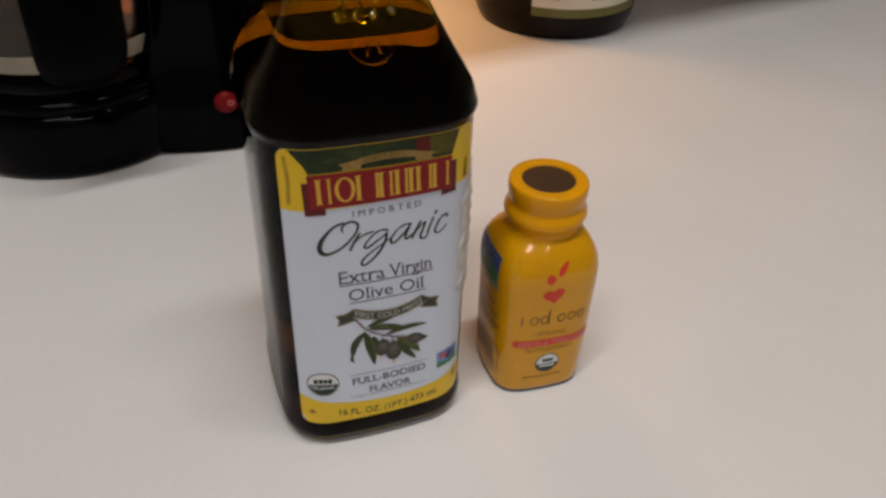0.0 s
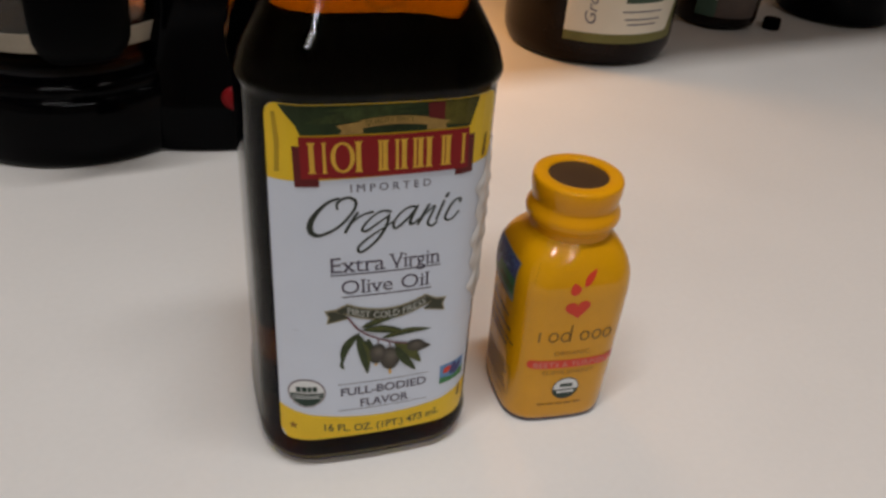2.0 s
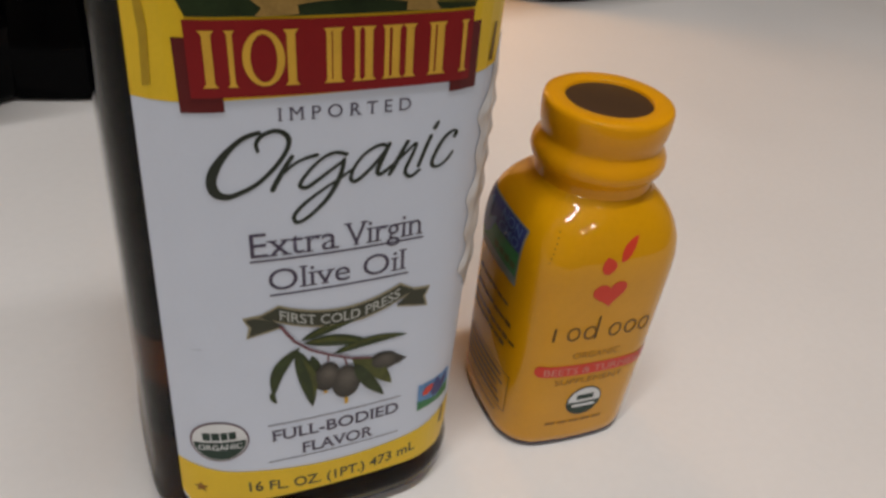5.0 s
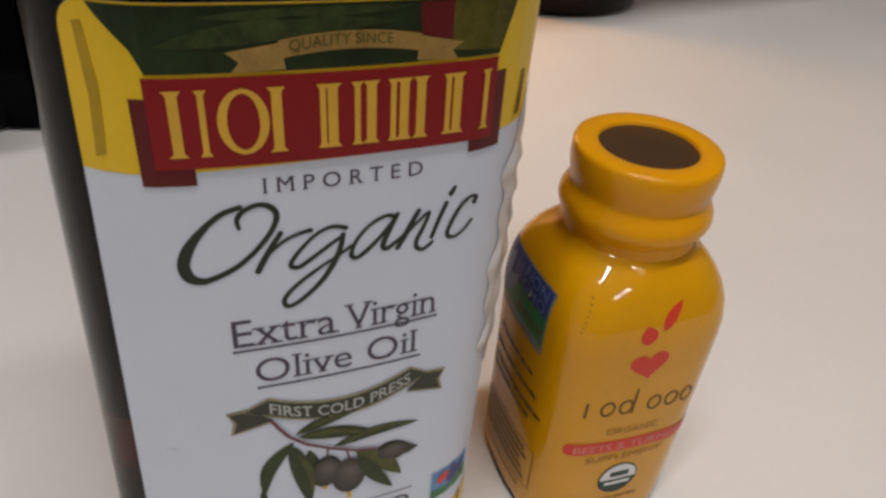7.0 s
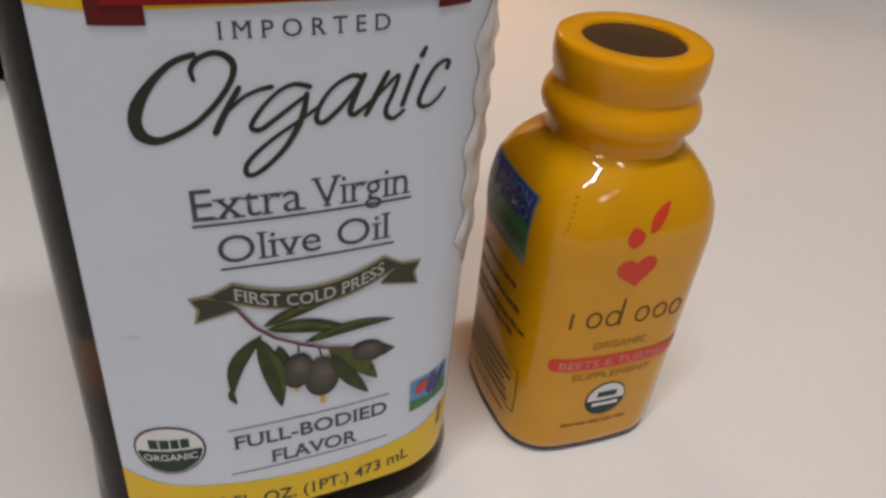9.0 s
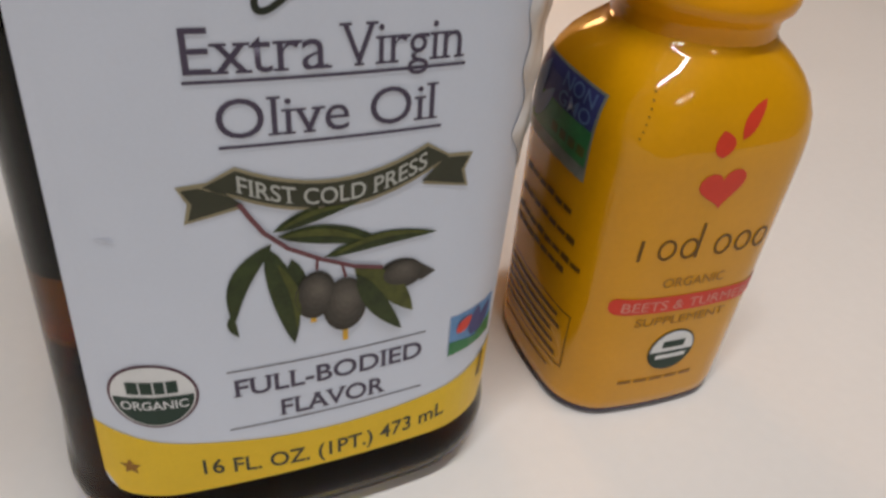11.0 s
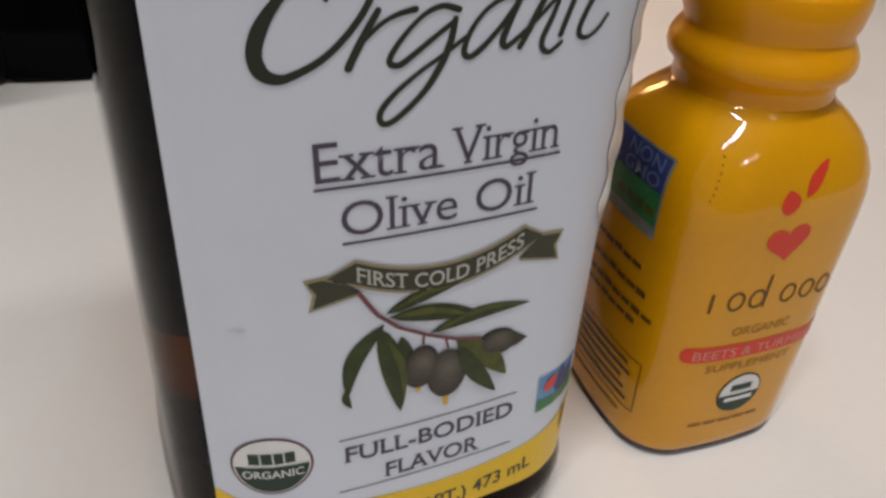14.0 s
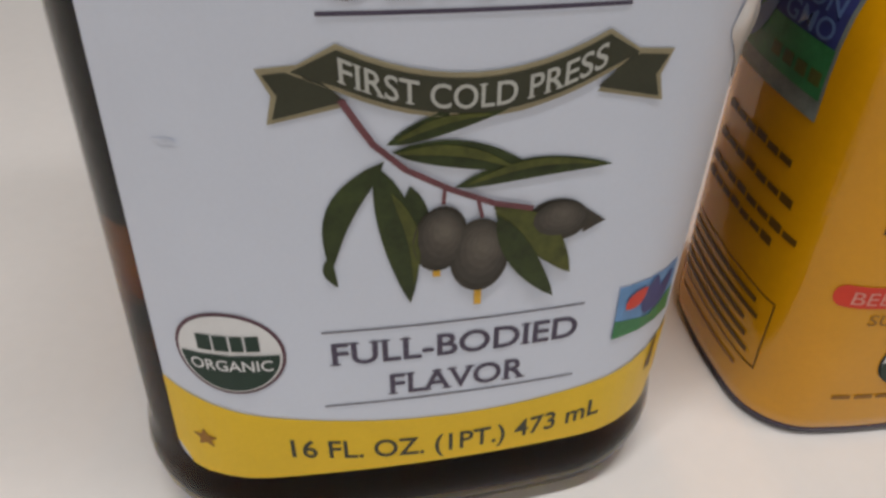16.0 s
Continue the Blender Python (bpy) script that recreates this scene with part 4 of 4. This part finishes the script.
def carafe():
    t = thing("coffee_carafe", "glass coffee carafe with a broad black handle", "carafe", pose(CM_X, CM_Y, 0.0378, 0, 0, 14))
    prof = [(0.0, 0.0), (0.038, 0.0), (0.044, 0.0015), (0.048, 0.006), (0.0525, 0.022), (0.0535, 0.040), (0.051, 0.066), (0.046, 0.088), (0.042, 0.100)]
    inner = [(r - 0.0018 if r > 0.002 else 0.0, z + 0.0018 if z < 0.05 else z) for r, z in prof][::-1]
    part("glass", lathe([(max(r, 0.0004), z) for r, z in prof + inner], 64, close_bottom=False, close_top=False), "clear", t, "clear glass")
    part("band", lathe([(0.0488, 0.0092), (0.0493, 0.0095), (0.0520, 0.0178), (0.0515, 0.0180)], 64, close_bottom=False, close_top=False), "band", t, "pale band round the glass")
    part("lid", lathe([(0.0, 0.100), (0.044, 0.100), (0.0455, 0.102), (0.0455, 0.112), (0.040, 0.117), (0.0, 0.118)], 48), "black", t)
    hb = bmesh.new()
    rings = []
    for s in [i / 16 for i in range(17)]:
        z = 0.012 + 0.094 * s
        out = 0.064 + 0.022 * math.sin(math.pi * min(1, s * 1.05)) ** 0.6
        wide = 0.0172 * (0.72 + 0.28 * min(1.0, math.sin(min(math.pi / 2, s * 9.0)) ** 0.7))
        rings.append([(wide * math.cos(a), -(out + 0.007 * math.sin(a)), z) for a in (2 * math.pi * i / 20 for i in range(20))])
    part("handle", loft(rings, bm=hb), "mattblack", t, "broad black plastic handle")
    part("bracket", box_bm(-0.012, -0.075, 0.090, 0.012, -0.040, 0.106, 0.003), "mattblack", t)
    return t


coffee_maker()
carafe()


# ---- jars and packets at the back ----
def seed_jar():
    cx, cy, r = 0.191, 0.302, 0.0540
    t = thing("supplement_jar", "wide dark brown jar with a cream black seed label", "jar", pose(cx, cy, 0, 0, 0, 0))
    part("body", lathe([(0.0, 0.003), (r - 0.012, 0.0015), (r - 0.007, 0.0), (r - 0.003, 0.002), (r - 0.0005, 0.008), (r, 0.014), (r, 0.112), (r - 0.003, 0.122), (r - 0.012, 0.131), (r - 0.016, 0.134), (r - 0.016, 0.140)], 72), "jar", t, "dark brown plastic")
    part("lid", lathe([(0.0, 0.1365), (0.042, 0.1365), (0.043, 0.137), (0.043, 0.158), (0.041, 0.160), (0.0, 0.160)], 48), "black", t)
    mid = radians(-92)

    def face(u, v, lift):
        a = mid + u / r
        return ((r + lift) * math.cos(a), (r + lift) * math.sin(a), v)

    lab = part("label", wrap(shape_bm([rounded_rect(-0.034, 0.0160, 0.044, 0.104, 0.002)]), face, 0.0003, 0.005), "cream", t, "cream paper label", smooth=True)
    p = lambda name, polys, material, lift: part(name, wrap(shape_bm(polys), face, lift, 0.005), material, lab, smooth=False)
    p("green_strip", [rect(-0.034, 0.0160, 0.044, 0.0215)], "jargreen", 0.0005)
    p("green_strip", [[(0.036, 0.0215), (0.044, 0.0215), (0.044, 0.042), (0.040, 0.034)]], "jargreen", 0.0005)
    p("name_block", [rect(-0.002, 0.0480, 0.0275, 0.0735)], "navy", 0.0005)
    p("name_block", [rect(0.0, 0.0400, 0.0265, 0.0478)], "teal", 0.0006)
    wd = lambda args, material, lift, **kw: part("lettering", wrap(words_bm(*args, **kw), face, lift, 0.005), material, lab, smooth=False)
    wd(("BLACK", -0.0008, 0.0264, 0.0612, 0.0088), "cream", 0.0008, fat=0.01)
    wd(("SEED", 0.0072, 0.0256, 0.0498, 0.0085), "cream", 0.0008, fat=0.01)
    p("drop", [oval(0.0035, 0.0530, 0.0022, 0.0030)], "cream", 0.0008)
    p("text_bar", [rect(-0.001, 0.0345, 0.027, 0.0353), rect(0.001, 0.0300, 0.026, 0.0308), rect(0.003, 0.0270, 0.024, 0.0278)], "line", 0.0005)
    script = words_bm("Ground", 0.0, 0.034, 0.0, 0.0065, shear=0.3)
    for v in script.verts:
        v.co = (-0.0165 - v.co.y, 0.027 + v.co.x, 0)
    part("lettering", wrap(script, face, 0.0005, 0.005), "line", lab, smooth=False)
    return t


def small_bottle():
    t = thing("amber_bottle", "dark glass bottle with a white label at the back", "bottle", pose(0.310, 0.344, 0))
    r = 0.0295
    part("glass", lathe([(0.0, 0.002), (r - 0.006, 0.0), (r - 0.001, 0.003), (r, 0.008), (r, 0.085), (r - 0.006, 0.098), (0.013, 0.106), (0.013, 0.116)], 48), "jar", t, "dark glass")
    part("cap", lathe([(0.0, 0.112), (0.016, 0.112), (0.016, 0.130), (0.0, 0.131)], 32), "black", t)
    mid = radians(-118)

    def face(u, v, lift):
        a = mid + u / r
        return ((r + lift) * math.cos(a), (r + lift) * math.sin(a), v)

    lab = part("label", wrap(shape_bm([rect(-0.016, 0.020, 0.030, 0.080)]), face, 0.0003, 0.004), "cream", t, "white paper label", smooth=True)
    part("picture", wrap(shape_bm([rect(-0.002, 0.010, 0.029, 0.036)]), face, 0.0006, 0.004), "greybrown", lab, "grey-brown picture", smooth=False)
    part("green_strip", wrap(shape_bm([rect(-0.016, 0.010, -0.002, 0.022)]), face, 0.0006, 0.004), "teal", lab, smooth=False)
    return t


def black_canister():
    t = thing("black_canister", "plain black canister standing at the back", "canister", pose(0.424, 0.361, 0))
    part("body", lathe([(0.0, 0.0), (0.038, 0.0), (0.043, 0.003), (0.0445, 0.009), (0.0445, 0.120), (0.042, 0.126), (0.0, 0.127)], 56), "black", t)
    part("lid", lathe([(0.0, 0.1275), (0.045, 0.1275), (0.0455, 0.130), (0.0455, 0.140), (0.043, 0.143), (0.0, 0.143)], 56), "mattblack", t)
    return t


def packet():
    t = thing("food_packet", "brown and yellow printed food packet at the back", "packet", pose(0.548, 0.400, 0, 0, 0, 12))
    rings = []
    for z, wx, wy in ((0.0, 0.040, 0.020), (0.004, 0.043, 0.023), (0.05, 0.044, 0.024), (0.11, 0.044, 0.014), (0.145, 0.045, 0.002), (0.16, 0.045, 0.0012)):
        rings.append([(wx * math.copysign(abs(math.cos(a)) ** 0.5, math.cos(a)), wy * math.copysign(abs(math.sin(a)) ** 0.6, math.sin(a)), z) for a in (2 * math.pi * i / 32 for i in range(32))])
    part("bag", loft(rings), "ochre", t)
    part("green_strip", box_bm(-0.034, -0.0255, 0.006, 0.034, -0.0235, 0.016, 0.0004), "teal", t)
    return t


def loose_cap():
    t = thing("bottle_cap", "small black bottle cap lying on the counter", "cap", pose(0.346, 0.324, 0))
    part("rim", lathe([(0.0, 0.0), (0.0056, 0.0), (0.0062, 0.0006), (0.0062, 0.0066), (0.0056, 0.0075), (0.0, 0.0077)], 32), "mattblack", t)
    return t


seed_jar()
small_bottle()
black_canister()
packet()
loose_cap()
